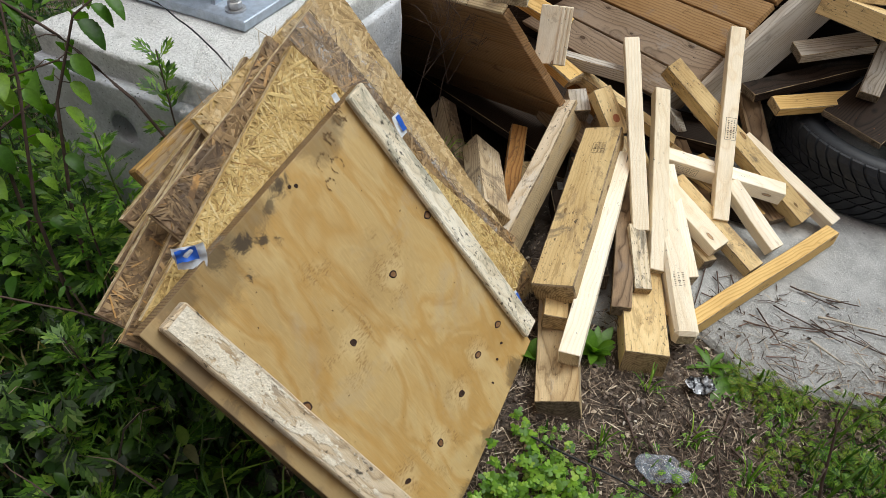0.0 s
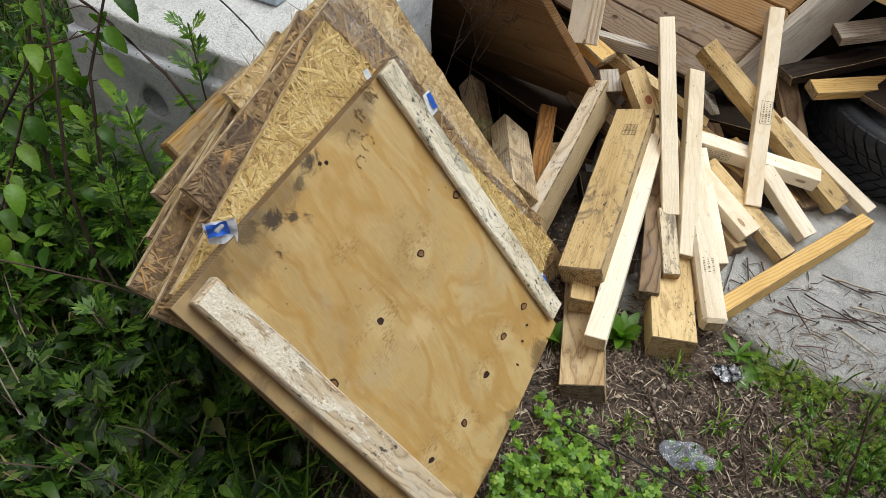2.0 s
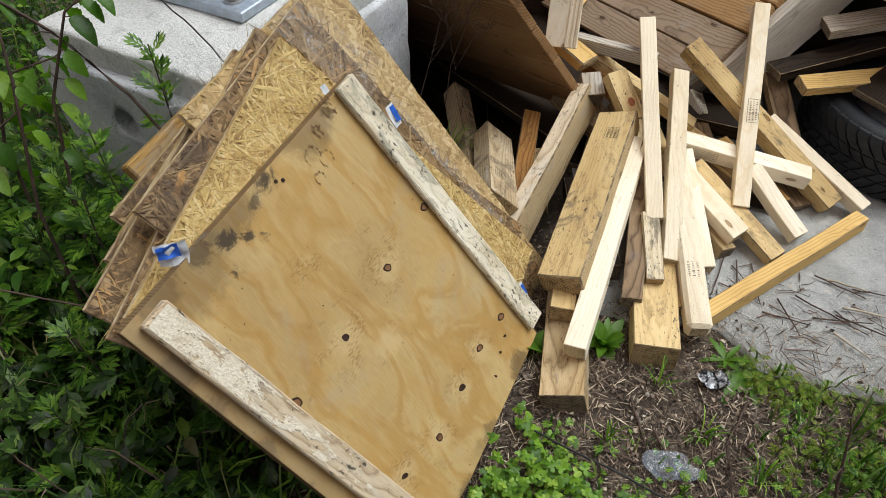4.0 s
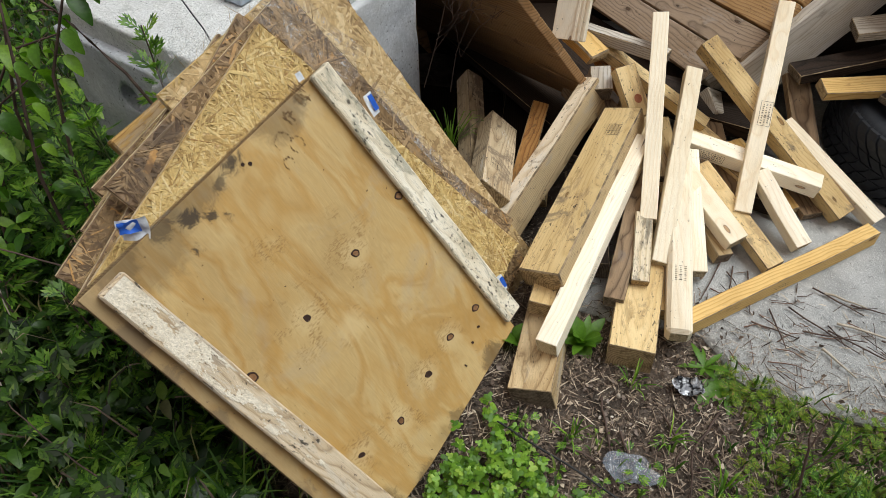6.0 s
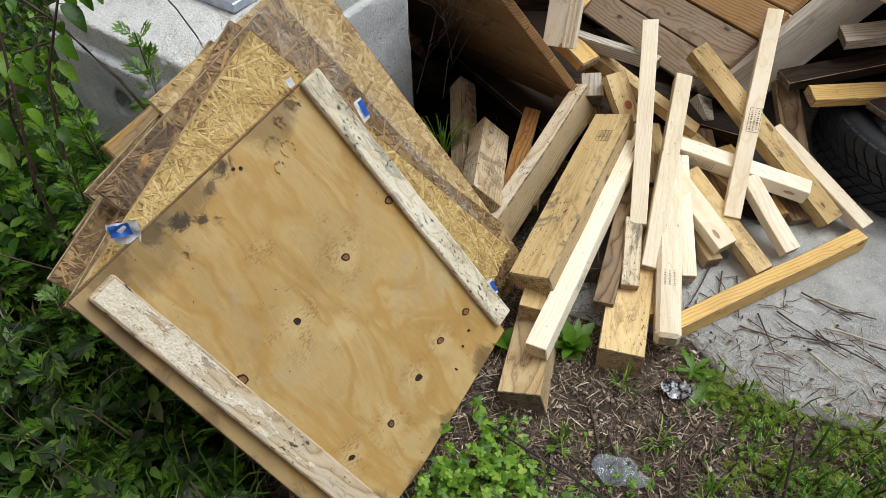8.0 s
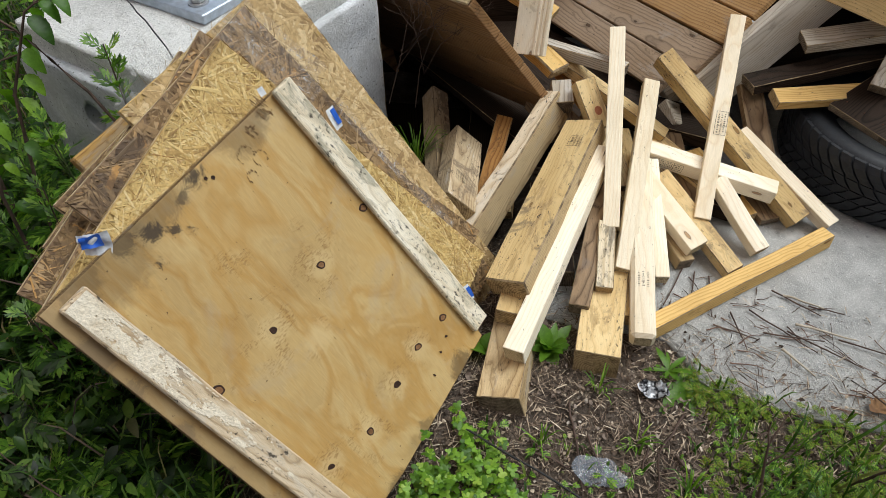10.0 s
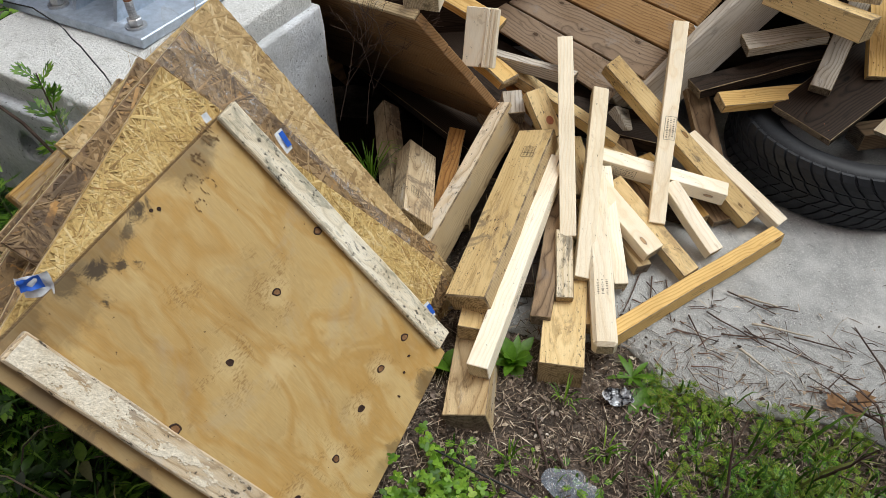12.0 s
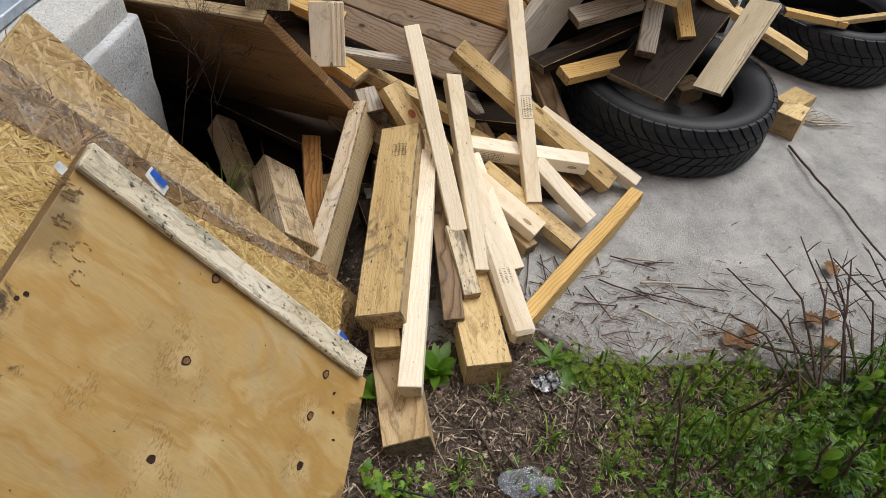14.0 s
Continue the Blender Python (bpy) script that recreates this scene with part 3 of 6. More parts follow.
def leaf_shape(length, width, droop=0.3, fold=0.25, sections=5, tip=1.6, serr=0.0, pleat=0.0):
    """An oval leaf along x from the origin, folded along its rib and drooping."""
    vs, fs = [], []
    for i in range(sections + 1):
        t = i / sections
        w = width / 2 * (math.sin(math.pi * min(1, t ** (1 / tip) * 0.96 + 0.02)) ** 0.8) if 0 < i < sections else 0.001
        w *= 1 + serr * (i % 2)
        x = length * t * (1 - 0.15 * droop * t)
        z = -droop * length * t * t
        p = pleat * w * (i % 2)
        vs += [(x, -w, z + fold * w + p), (x, 0, z), (x, w, z + fold * w + p)]
        if i:
            a = 3 * i
            fs += [(a - 3, a, a + 1, a - 2), (a - 2, a + 1, a + 2, a - 1)]
    return vs, fs


def lobed_shape(length, lobes=3, droop=0.3, narrow=0.16):
    """A deeply cut leaf: a mid lobe and pairs of pointed side lobes."""
    vs, fs = [], []

    def lobe(o, d, ln, wd):
        k = len(vs)
        px, py = -d[1], d[0]
        z0 = -droop * length * (o[0] / length) ** 2
        tipx = o[0] + d[0] * ln
        z1 = -droop * length * (tipx / length) ** 2
        mx, my = o[0] + d[0] * ln * 0.5, o[1] + d[1] * ln * 0.5
        vs.extend([(o[0], o[1], z0), (mx + px * wd, my + py * wd, (z0 + z1) / 2), (tipx, o[1] + d[1] * ln, z1), (mx - px * wd, my - py * wd, (z0 + z1) / 2)])
        fs.append((k, k + 1, k + 2, k + 3))

    lobe((0, 0), (1, 0), length, length * narrow * 0.5)
    lobe((length * 0.45, 0), (1, 0), length * 0.55, length * narrow)
    for i in range(lobes):
        x = length * (0.25 + 0.5 * i / lobes)
        ln = length * (0.5 - 0.09 * abs(i - 1))
        for s in (1, -1):
            lobe((x, 0), (0.72, 0.7 * s), ln, length * narrow * 0.55)
            lobe((x + ln * 0.35, ln * 0.34 * s), (0.96, 0.25 * s), ln * 0.55, length * narrow * 0.4)
    return vs, fs


def put(acc, shape, m):
    acc.add([m @ Vector(v) for v in shape[0]], shape[1])


def tube_into(acc, pts, r0, r1, n=5):
    """A tapered round stem through the points."""
    vs, fs = [], []
    for i, p in enumerate(pts):
        p = Vector(p)
        d = (Vector(pts[min(i + 1, len(pts) - 1)]) - Vector(pts[max(i - 1, 0)])).normalized()
        a = d.orthogonal().normalized()
        b = d.cross(a)
        r = r0 + (r1 - r0) * i / (len(pts) - 1)
        vs += [p + (a * math.cos(2 * math.pi * k / n) + b * math.sin(2 * math.pi * k / n)) * r for k in range(n)]
        if i:
            o = n * i
            fs += [(o - n + k, o - n + (k + 1) % n, o + (k + 1) % n, o + k) for k in range(n)]
    acc.add(vs, fs)


def soil_z(x, y):
    """The height of the bare soil: level with the slab, falling towards the walker's feet."""
    z = -0.014 - 0.15 * max(0.0, 0.8 - y) + 0.008 * noise.noise((x * 7, y * 7, 0)) + 0.004 * noise.noise((x * 25, y * 25, 3))
    if x < -0.2:
        z -= 0.05 * min(1.0, (-0.2 - x) * 2)
    if x < 0.2 and y < 0.75:
        z -= 0.06 * min(1.0, (0.2 - x) * 6) * min(1.0, (0.75 - y) * 6)
    # the gap's floor is sunk to keep light off it
    if y > 1.05 and x < 0.3:
        z -= 0.16 * min(1.0, (y - 1.05) * 3) * min(1.0, max(0.0, (0.3 - x) * 6))
    return max(z, -0.25 + 0.008 * noise.noise((x * 7, y * 7, 0)))


# ---- ground and slab ----
def grid_line(lo, hi, fine_lo, fine_hi, step):
    out = [lo, lo * 0.3 + fine_lo * 0.7 - 0.4] + list(np.arange(fine_lo, fine_hi, step)) + [fine_hi, hi * 0.1 + fine_hi, hi]
    return sorted(out)


def build_ground():
    xs, ys = grid_line(-60, 60, -1.8, 2.2, 0.035), grid_line(-60, 60, -0.6, 2.4, 0.035)
    vs, fs = [], []
    for y in ys:
        for x in xs:
            z = soil_z(x, y)
            if slab_edge(x) < y - 0.03 and x > 0.32:
                z = min(z, -0.03)
            vs.append((x, y, z))
    n = len(xs)
    for j in range(len(ys) - 1):
        for i in range(n - 1):
            fs.append((j * n + i, j * n + i + 1, j * n + n + i + 1, j * n + n + i))
    me = bpy.data.meshes.new("ground")
    me.from_pydata(vs, [], fs)
    me.materials.append(M_SOIL)
    for p in me.polygons:
        p.use_smooth = True
    tagged(new("ground", me), "bare brown soil under leaf litter", "ground", kind="structure")


def slab_edge(x):
    """The ragged front edge of the slab: its y at x."""
    pts = ((-9, 1.0), (0.2, 0.98), (0.6, 0.94), (0.67, 0.83), (0.74, 0.8), (0.98, 0.77), (1.2, 0.66), (2.2, 0.3), (9, -2.4))
    for (x0, y0), (x1, y1) in zip(pts, pts[1:]):
        if x <= x1:
            return y0 + (y1 - y0) * (x - x0) / (x1 - x0) + 0.02 * noise.noise((x * 6, 5, 0)) + 0.012 * noise.noise((x * 23, 9, 0))
    return pts[-1][1]


def build_slab():
    bm = bmesh.new()
    xs = list(np.arange(0.33, 2.6, 0.03)) + [3, 4, 6, 9]
    rows = []
    for x in xs:
        e = slab_edge(x)
        line = [(e, -0.08), (e + 0.004, -0.012), (e + 0.02, -0.001)]
        line += [(max(e + 0.03 + 0.01 * i, y), 0.0015 * noise.noise((x * 11, y * 11, 1))) for i, y in enumerate((1.0, 1.15, 1.3, 1.5, 1.8, 2.4, 9.0))]
        rows.append([bm.verts.new((x, y, z)) for y, z in line])
    for a, b in zip(rows, rows[1:]):
        for i in range(len(a) - 1):
            bm.faces.new((a[i], b[i], b[i + 1], a[i + 1]))
    ob = mesh_ob("pavement", bm, M_SLAB)
    tagged(ob, "grey weathered concrete slab with a ragged edge", "concrete slab", kind="structure")


build_ground()
build_slab()

# ---- the concrete footing and its steel base plate ----
FOOT = frame_of((-0.3, 0.93, 0.0), (0.905, -0.425, 0), (0, 0, 1))   # its near corner; x along its right front, y back


def build_footing():
    thing = empty("concrete_footing", FOOT)
    tagged(thing, "pale cast concrete footing block with a stepped edge", "concrete block")

    def drill(ob, x, y, z, r):
        """Cuts a round bore, 12 cm deep, into the face at y."""
        bm = bmesh.new()
        bmesh.ops.create_cone(bm, cap_ends=True, segments=28, radius1=r, radius2=r, depth=0.24)
        bmesh.ops.rotate(bm, matrix=Matrix.Rotation(math.pi / 2, 3, "X"), verts=bm.verts)
        cutter = mesh_ob("bore", bm, M_CONC, ob.matrix_basis @ pose(x, y, z))
        cutter.parent = thing
        cut = ob.modifiers.new("bore", "BOOLEAN")
        cut.object, cut.operation, cut.solver = cutter, "DIFFERENCE", "EXACT"
        bpy.context.view_layer.update()
        me = bpy.data.meshes.new_from_object(ob.evaluated_get(bpy.context.evaluated_depsgraph_get()))
        ob.modifiers.clear()
        ob.data = me
        bpy.data.objects.remove(cutter)

    def tier(name, x0, y0, x1, y1, z0, z1, mat, label, hole=None):
        bm = box_bm(x1 - x0, y1 - y0, z1 - z0, 0.008, 2, 0, 0)
        bmesh.ops.subdivide_edges(bm, edges=[e for e in bm.edges if e.calc_length() > 0.1], cuts=14, use_grid_fill=True)
        for v in bm.verts:
            v.co += Vector((noise.noise(v.co * 17), noise.noise(v.co * 17 + Vector((9, 0, 0))), noise.noise(v.co * 17 + Vector((0, 9, 0))))) * 0.004
        ob = part(name, bm, mat, thing, label, pose((x0 + x1) / 2, (y0 + y1) / 2, (z0 + z1) / 2), True)
        if hole:
            drill(ob, hole[0] - (x0 + x1) / 2, -(y1 - y0) / 2, hole[1] - (z0 + z1) / 2, hole[2])

    tier("lower_tier", -0.52, 0.0, -0.045, 0.595, -0.2, 0.468, M_CONC, "grey lower tier with air holes and a round bore", (-0.315, 0.372, 0.03))
    tier("upper_tier", -0.51, 0.022, -0.062, 0.585, 0.46, 0.52, M_CONCTOP, "whiter upper tier")


def build_base_plate():
    m = frame_of((-0.36, 1.18, 0.522), (0.913, -0.408, 0), (0, 0, 1))
    thing = empty("steel_base_plate", m)
    tagged(thing, "galvanised steel column base plate bolted to concrete", "base plate")
    part("plate", box_bm(0.44, 0.5, 0.02, 0.002, 1, 0, 0, (-0.22, 0.25, 0.01)), M_STEEL, thing)
    for x in (-0.1, -0.21, -0.32):
        bm = bmesh.new()
        pts = [(0, 0.03), (0, 0.22), (0.3, 0.22), (0.3, 0.16)]
        a = [bm.verts.new((x, y, 0.02 + z)) for z, y in pts]
        b = [bm.verts.new((x + 0.01, y, 0.02 + z)) for z, y in pts]
        bm.faces.new(a[::-1])
        bm.faces.new(b)
        for i in range(4):
            bm.faces.new((a[i], a[(i + 1) % 4], b[(i + 1) % 4], b[i]))
        part("gusset", bm, M_STEEL, thing, "upright triangular steel gusset")
    part("column", box_bm(0.26, 0.2, 0.5, 0.004, 1, 0, 0, (-0.21, 0.32, 0.27)), M_STEEL, thing)
    for x, y in ((-0.045, 0.035), (-0.25, 0.03), (-0.04, 0.3)):
        bm = bmesh.new()
        bmesh.ops.create_cone(bm, cap_ends=True, segments=20, radius1=0.02, radius2=0.02, depth=0.004)
        bolt = part("washer", bm, M_BOLT, thing, "zinc washer", pose(x, y, 0.022))
        bm = bmesh.new()
        bmesh.ops.create_cone(bm, cap_ends=True, segments=6, radius1=0.0145, radius2=0.0145, depth=0.014)
        bmesh.ops.bevel(bm, geom=bm.edges[:], offset=0.0015, segments=1, affect="EDGES")
        part("nut", bm, M_BOLT, bolt, "hexagonal nut", pose(0, 0, 0.009))
        bm = bmesh.new()
        acc = []
        for i in range(22):
            r = 0.0082 if i % 2 else 0.0072
            acc.append([bm.verts.new((r * math.cos(k * math.pi / 6), r * math.sin(k * math.pi / 6), i * 0.0022)) for k in range(12)])
        for p, q in zip(acc, acc[1:]):
            for k in range(12):
                bm.faces.new((p[k], p[(k + 1) % 12], q[(k + 1) % 12], q[k]))
        bm.faces.new(acc[-1])
        part("threaded_rod", bm, M_BOLT, bolt, "zinc threaded rod", pose(0, 0, 0.012))
        bm = bmesh.new()
        bmesh.ops.create_cone(bm, cap_ends=True, segments=12, radius1=0.0084, radius2=0.0074, depth=0.012)
        part("rod_tip", bm, M_RUST, bolt, "rust-red rod tip", pose(0, 0, 0.056))


build_footing()
build_base_plate()

# ---- the stack of leaning sheets ----
STACK = Matrix(((0.5245, 0.4654, 0.7129, -0.1187), (-0.1573, 0.8759, -0.4561, 0.9587), (-0.8368, 0.1271, 0.5326, 0.5657), (0, 0, 0, 1)))
# in the stack's own plane: x down the right-hand edge, y towards the footing (minus: to the lower edge), z out to the front


def sheet_bm(poly, thick, bevel=0.001):
    bm = bmesh.new()
    top = [bm.verts.new((x, y, 0)) for x, y in poly]
    low = [bm.verts.new((x, y, -thick)) for x, y in poly]
    bm.faces.new(top[::-1] if area(poly) < 0 else top)
    bm.faces.new(low if area(poly) < 0 else low[::-1])
    k = len(poly)
    for i in range(k):
        bm.faces.new((top[i], top[(i + 1) % k], low[(i + 1) % k], low[i]))
    bmesh.ops.recalc_face_normals(bm, faces=bm.faces)
    for f in bm.faces:
        f.material_index = 1 if abs(f.normal.z) < 0.5 else 0
    if bevel:
        bmesh.ops.bevel(bm, geom=bm.edges[:], offset=bevel, segments=1, affect="EDGES")
    return bm


def area(poly):
    return sum(a[0] * b[1] - b[0] * a[1] for a, b in zip(poly, poly[1:] + poly[:1])) / 2


def strands_into(acc, lx, ly, count, rng, broad=1.0):
    """Wood strands pressed flat on a sheet that reaches from (0, 0) to (lx, -ly)."""
    for i in range(count):
        ln, wd = rng.uniform(0.02, 0.085), rng.uniform(0.002, 0.0085) * (2.0 if rng.random() < 0.12 else 1.0) * broad
        a = rng.gauss(0, 0.75) + (math.pi / 2 if rng.random() < 0.25 else 0)
        cx, cy = rng.uniform(0.01, lx - 0.01), -rng.uniform(0.01, ly - 0.01)
        z = 0.0005 + 0.0009 * rng.random()
        ca, sa = math.cos(a), math.sin(a)
        vs = []
        for px, py in ((-1, -0.5), (-0.9, -1), (0.92, -0.9), (1, 0.3), (0.8, 1), (-0.95, 0.8)):
            px += rng.uniform(-0.05, 0.05)
            x, y = px * ln / 2, py * wd / 2
            gx, gy = cx + ca * x - sa * y, cy + sa * x + ca * y
            vs.append((min(max(gx, 0.001), lx - 0.001), max(min(gy, -0.001), -ly + 0.001), z + 0.0012 * (abs(px) > 0.88) * rng.random()))
        acc.add(vs, [(0, 1, 2, 3, 4, 5)])


def osb(x, y, z, angle, lx, ly, old, label, seed, thick=0.012, dense=1.0, strands=None):
    m = STACK @ pose(x, y, z, 0, 0, angle)
    ob = mesh_ob("osb_sheet", sheet_bm([(0, 0), (lx, 0), (lx, -ly), (0, -ly)], thick, 0.0015), M_OSB_OLD if old else M_OSB, m)
    ob.data.materials.append(M_OSB_EDGE)
    tagged(ob, label, "osb sheet", "leaning sheets")
    acc = Acc()
    rng = random.Random(seed)
    strands_into(acc, lx, ly, int(lx * ly * (24000 if strands or old else 38000) * dense), rng, 1.25 if strands else 0.75 if old else 0.5)
    s = acc.ob("strand_layer", strands or (M_STRAND_OLD if old else M_STRAND), ob, "pressed wood strands", False)
    s["kind"] = "stuff"
    # loose splinters along the sawn edges
    acc = Acc()
    for i in range(int(120 * dense)):
        along = rng.random()
        zz = -rng.random() * thick
        if rng.random() < 0.5:
            o, d = Vector((0, -along * ly, zz)), Vector((rng.uniform(-0.08, 0.03), rng.uniform(-1, 1), 0.04 * rng.random()))
        else:
            o, d = Vector((along * lx, 0, zz)), Vector((rng.uniform(-1, 1), rng.uniform(-0.03, 0.06), 0.04 * rng.random()))
        d = d.normalized() * rng.uniform(0.008, 0.03)
        w = Vector((0, 0, 0.0012))
        off = Vector((-0.0012, 0.0012, 0))
        acc.add([o + off - w, o + off + d - w * 0.3, o + off + d + w * 0.3, o + off + w], [(0, 1, 2, 3)])
    s = acc.ob("frayed_edge", M_STRAND, ob, "frayed edge splinters", False)
    s["kind"] = "stuff"
    return ob


PLY_POLY = [(0.004, -0.004), (0.634, 0.012), (0.68, -0.296), (0.686, -0.472), (0.49, -0.488), (0.036, -0.514)]
ply = mesh_ob("plywood_sheet", sheet_bm(PLY_POLY, 0.02), M_PLY, STACK)
ply.data.materials.append(M_PLYEDGE)
tagged(ply, "tan knotty plywood sheet with mould stains, leaning on its corner", "plywood sheet", "leaning sheets")


def rim_edge(poly, thick):
    """The laminated edge of the plywood, laid just outside the veneer."""
    bm = bmesh.new()
    for layer in range(4):
        z0, z1 = -thick * (layer + 0.08) / 4, -thick * (layer + 0.92) / 4
        out = 0.0012 if layer % 2 else 0.0006
        k = len(poly)
        for i in range(k):
            (x0, y0), (x1, y1) = poly[i], poly[(i + 1) % k]
            d = Vector((y1 - y0, x0 - x1)).normalized() * out * (-1 if area(poly) > 0 else 1) * -1
            q = [bm.verts.new((x + d.x, y + d.y, z)) for x, y, z in ((x0, y0, z0), (x1, y1, z0), (x1, y1, z1), (x0, y0, z1))]
            bm.faces.new(q)
    return bm


part("laminated_edge", rim_edge(PLY_POLY, 0.02), M_PLYEDGE, ply, "weathered laminated edge")


def knot(u, v, a, b, turn, open_heart=True):
    bm = bmesh.new()
    n = 18
    rings = []
    for r, z in ((1.0, 0.0004), (0.86, 0.0016), (0.66, 0.0012)):
        rings.append([bm.verts.new((a * r * math.cos(t) * (1 + 0.12 * math.sin(3 * t + u * 40)), b * r * math.sin(t) * (1 + 0.1 * math.cos(2 * t + v * 50)), z)) for t in [2 * math.pi * k / n for k in range(n)]])
    for p, q in zip(rings, rings[1:]):
        for k in range(n):
            bm.faces.new((p[k], p[(k + 1) % n], q[(k + 1) % n], q[k]))
    ob = part("knot", bm, M_KNOTRIM, ply, "dark ringed knot", pose(u, -v, 0, 0, 0, turn))
    bm = bmesh.new()
    bm.faces.new([bm.verts.new((a * 0.7 * math.cos(t), b * 0.7 * math.sin(t), 0.001)) for t in [2 * math.pi * k / n for k in range(n)]])
    part("knot_heart", bm, M_KNOT if open_heart else M_KNOTRIM, ob, "brown knot heart")


for u, v, a, b, turn, o in ((0.291, 0.298, 0.007, 0.0055, 40, False), (0.272, 0.164, 0.0085, 0.0065, 60, True), (0.254, 0.035, 0.0085, 0.0075, 70, True),
                            (0.531, 0.037, 0.0095, 0.007, 75, True), (0.529, 0.116, 0.009, 0.007, 65, True), (0.545, 0.195, 0.0085, 0.006, 60, False),
                            (0.563, 0.29, 0.008, 0.007, 30, True), (0.294, 0.422, 0.01, 0.008, 20, True), (0.544, 0.381, 0.007, 0.005, 60, False),
                            (0.046, 0.211, 0.0035, 0.003, 0, False), (0.04, 0.221, 0.003, 0.003, 0, False), (0.565, 0.055, 0.004, 0.0022, 60, False),
                            (0.60, 0.125, 0.004, 0.002, 20, False), (0.578, 0.085, 0.0032, 0.0025, 20, False)):
    knot(u, v, a, b, turn, o)


def batten(x0, v0, x1, v1, w0, w1, h, mat, label):
    """A batten nailed to the plywood from (x0, v0) to (x1, v1), tapering in width."""
    bm = box_bm(1, 1, h, 0, 1)
    bmesh.ops.subdivide_edges(bm, edges=[e for e in bm.edges if abs(e.verts[0].co.x - e.verts[1].co.x) > 0.5], cuts=12)
    ln = math.hypot(x1 - x0, v1 - v0)
    for p in bm.verts:
        t = p.co.x + 0.5
        p.co.y *= w0 + (w1 - w0) * t
        p.co.x = (p.co.x + 0.5) * ln
        p.co.z += h / 2 + 0.0005
        if p.co.z > h / 2:
            p.co.z += 0.0015 * noise.noise((p.co.x * 40, p.co.y * 60, v0 * 9))
        p.co.y += 0.0015 * noise.noise((p.co.x * 30, p.co.z * 60, v1 * 9))
    bmesh.ops.bevel(bm, geom=[e for e in bm.edges if e.is_manifold and e.calc_face_angle() > 0.6], offset=0.0025, segments=1, affect="EDGES")
    return part("batten", bm, mat, ply, label, pose(x0, -v0, 0, 0, 0, math.degrees(math.atan2(-(v1 - v0), x1 - x0))))


right_batten = batten(0.002, 0.028, 0.607, -0.02, 0.041, 0.043, 0.013, M_MOSS, "pale batten with grey mould")
left_batten = batten(0.044, 0.472, 0.676, 0.416, 0.045, 0.052, 0.018, M_CEMENT, "pale batten crusted with dry cement")


def crust(parent, lx, ly, z, seed):
    """A rough crust of dried cement, thick at one end of a batten and worn away towards the other."""
    rng = random.Random(seed)
    nx, ny = 300, 36
    g = [[(0.004 + lx * i / nx, ly * (j / ny - 0.5), z + 0.0007 + 0.0004 * rng.random() + 0.0006 * noise.noise((i * 0.21, j * 0.21, seed))) for j in range(ny + 1)] for i in range(nx + 1)]
    acc = Acc()
    acc.v = [p for row in g for p in row]
    for i in range(nx):
        for j in range(ny):
            t = i / nx
            n = noise.noise((t * 11, j / ny * 2.2, seed)) + 0.5 * noise.noise((t * 30, j / ny * 4, seed)) + 0.35 * noise.noise((t * 110, j / ny * 12, seed)) + 0.08 * rng.uniform(-1, 1)
            if n > -0.45 + 1.25 * t + 0.5 * abs(j / ny - 0.45) * t:
                a = i * (ny + 1) + j
                acc.f.append((a, a + ny + 1, a + ny + 2, a + 1))
    acc.ob("cement_crust", M_CRUST, parent, "rough white cement crust", False)


crust(left_batten, 0.645, 0.038, 0.0185, 3)


def ink_marks():
    """Worn stamps and rubbed figures on the plywood."""
    bm = bmesh.new()
    rng = random.Random(4)
    for cu, cv, n, r in ((0.012, 0.075, 26, 0.016), (0.03, 0.115, 12, 0.01)):
        for i in range(n):
            x, y = cu + rng.uniform(-r, r), -cv + rng.uniform(-r, r) * 0.7
            a, l, w = rng.choice((0.3, 0.3, 1.87)), rng.uniform(0.004, 0.013), rng.uniform(0.001, 0.0025)
            c, s = math.cos(a), math.sin(a)
            bm.faces.new([bm.verts.new((x + c * i2 * l - s * j * w, y + s * i2 * l + c * j * w, 0.0009)) for i2, j in ((-0.5, -0.5), (0.5, -0.5), (0.5, 0.5), (-0.5, 0.5))])
    for cu, cv, r in ((0.053, 0.147, 0.014), (0.07, 0.13, 0.012), (0.085, 0.16, 0.009)):
        for i in range(26):
            t = rng.uniform(0.6, 5.6)
            x, y = cu + r * math.cos(t) + rng.uniform(-0.002, 0.002), -cv + r * math.sin(t)
            l = rng.uniform(0.001, 0.004)
            bm.faces.new([bm.verts.new((x + i2 * l, y + j * 0.0009, 0.0009)) for i2, j in ((-0.5, -0.5), (0.5, -0.5), (0.5, 0.5), (-0.5, 0.5))])
    part("ink_print", bm, M_PRINT, ply, "worn brown ink marks")


ink_marks()

osb(-0.1, -0.042, -0.04, 17.2, 0.67, 0.47, False, "bright yellow strand board sheet leaning behind plywood", 1)
osb(-0.12, 0.043, -0.064, 9.7, 0.73, 0.428, True, "brown aged strand board wrapped in torn clear film", 2, dense=0.8)
osb(-0.128, -0.041, -0.079, 20.8, 0.69, 0.51, True, "stained brown strand board sheet in the leaning stack", 3)
osb(-0.133, 0.147, -0.094, 4.9, 0.81, 0.374, False, "large tan strand board sheet against the concrete footing", 4, strands=M_STRAND_TAN)
osb(-0.12, -0.076, -0.112, 17.3, 0.63, 0.45, True, "dark weathered strand board in the leaning stack", 5, 0.014)
osb(-0.104, -0.092, -0.137, 15.3, 0.62, 0.355, True, "grey-brown strand board with crumbling edges", 6, 0.016)
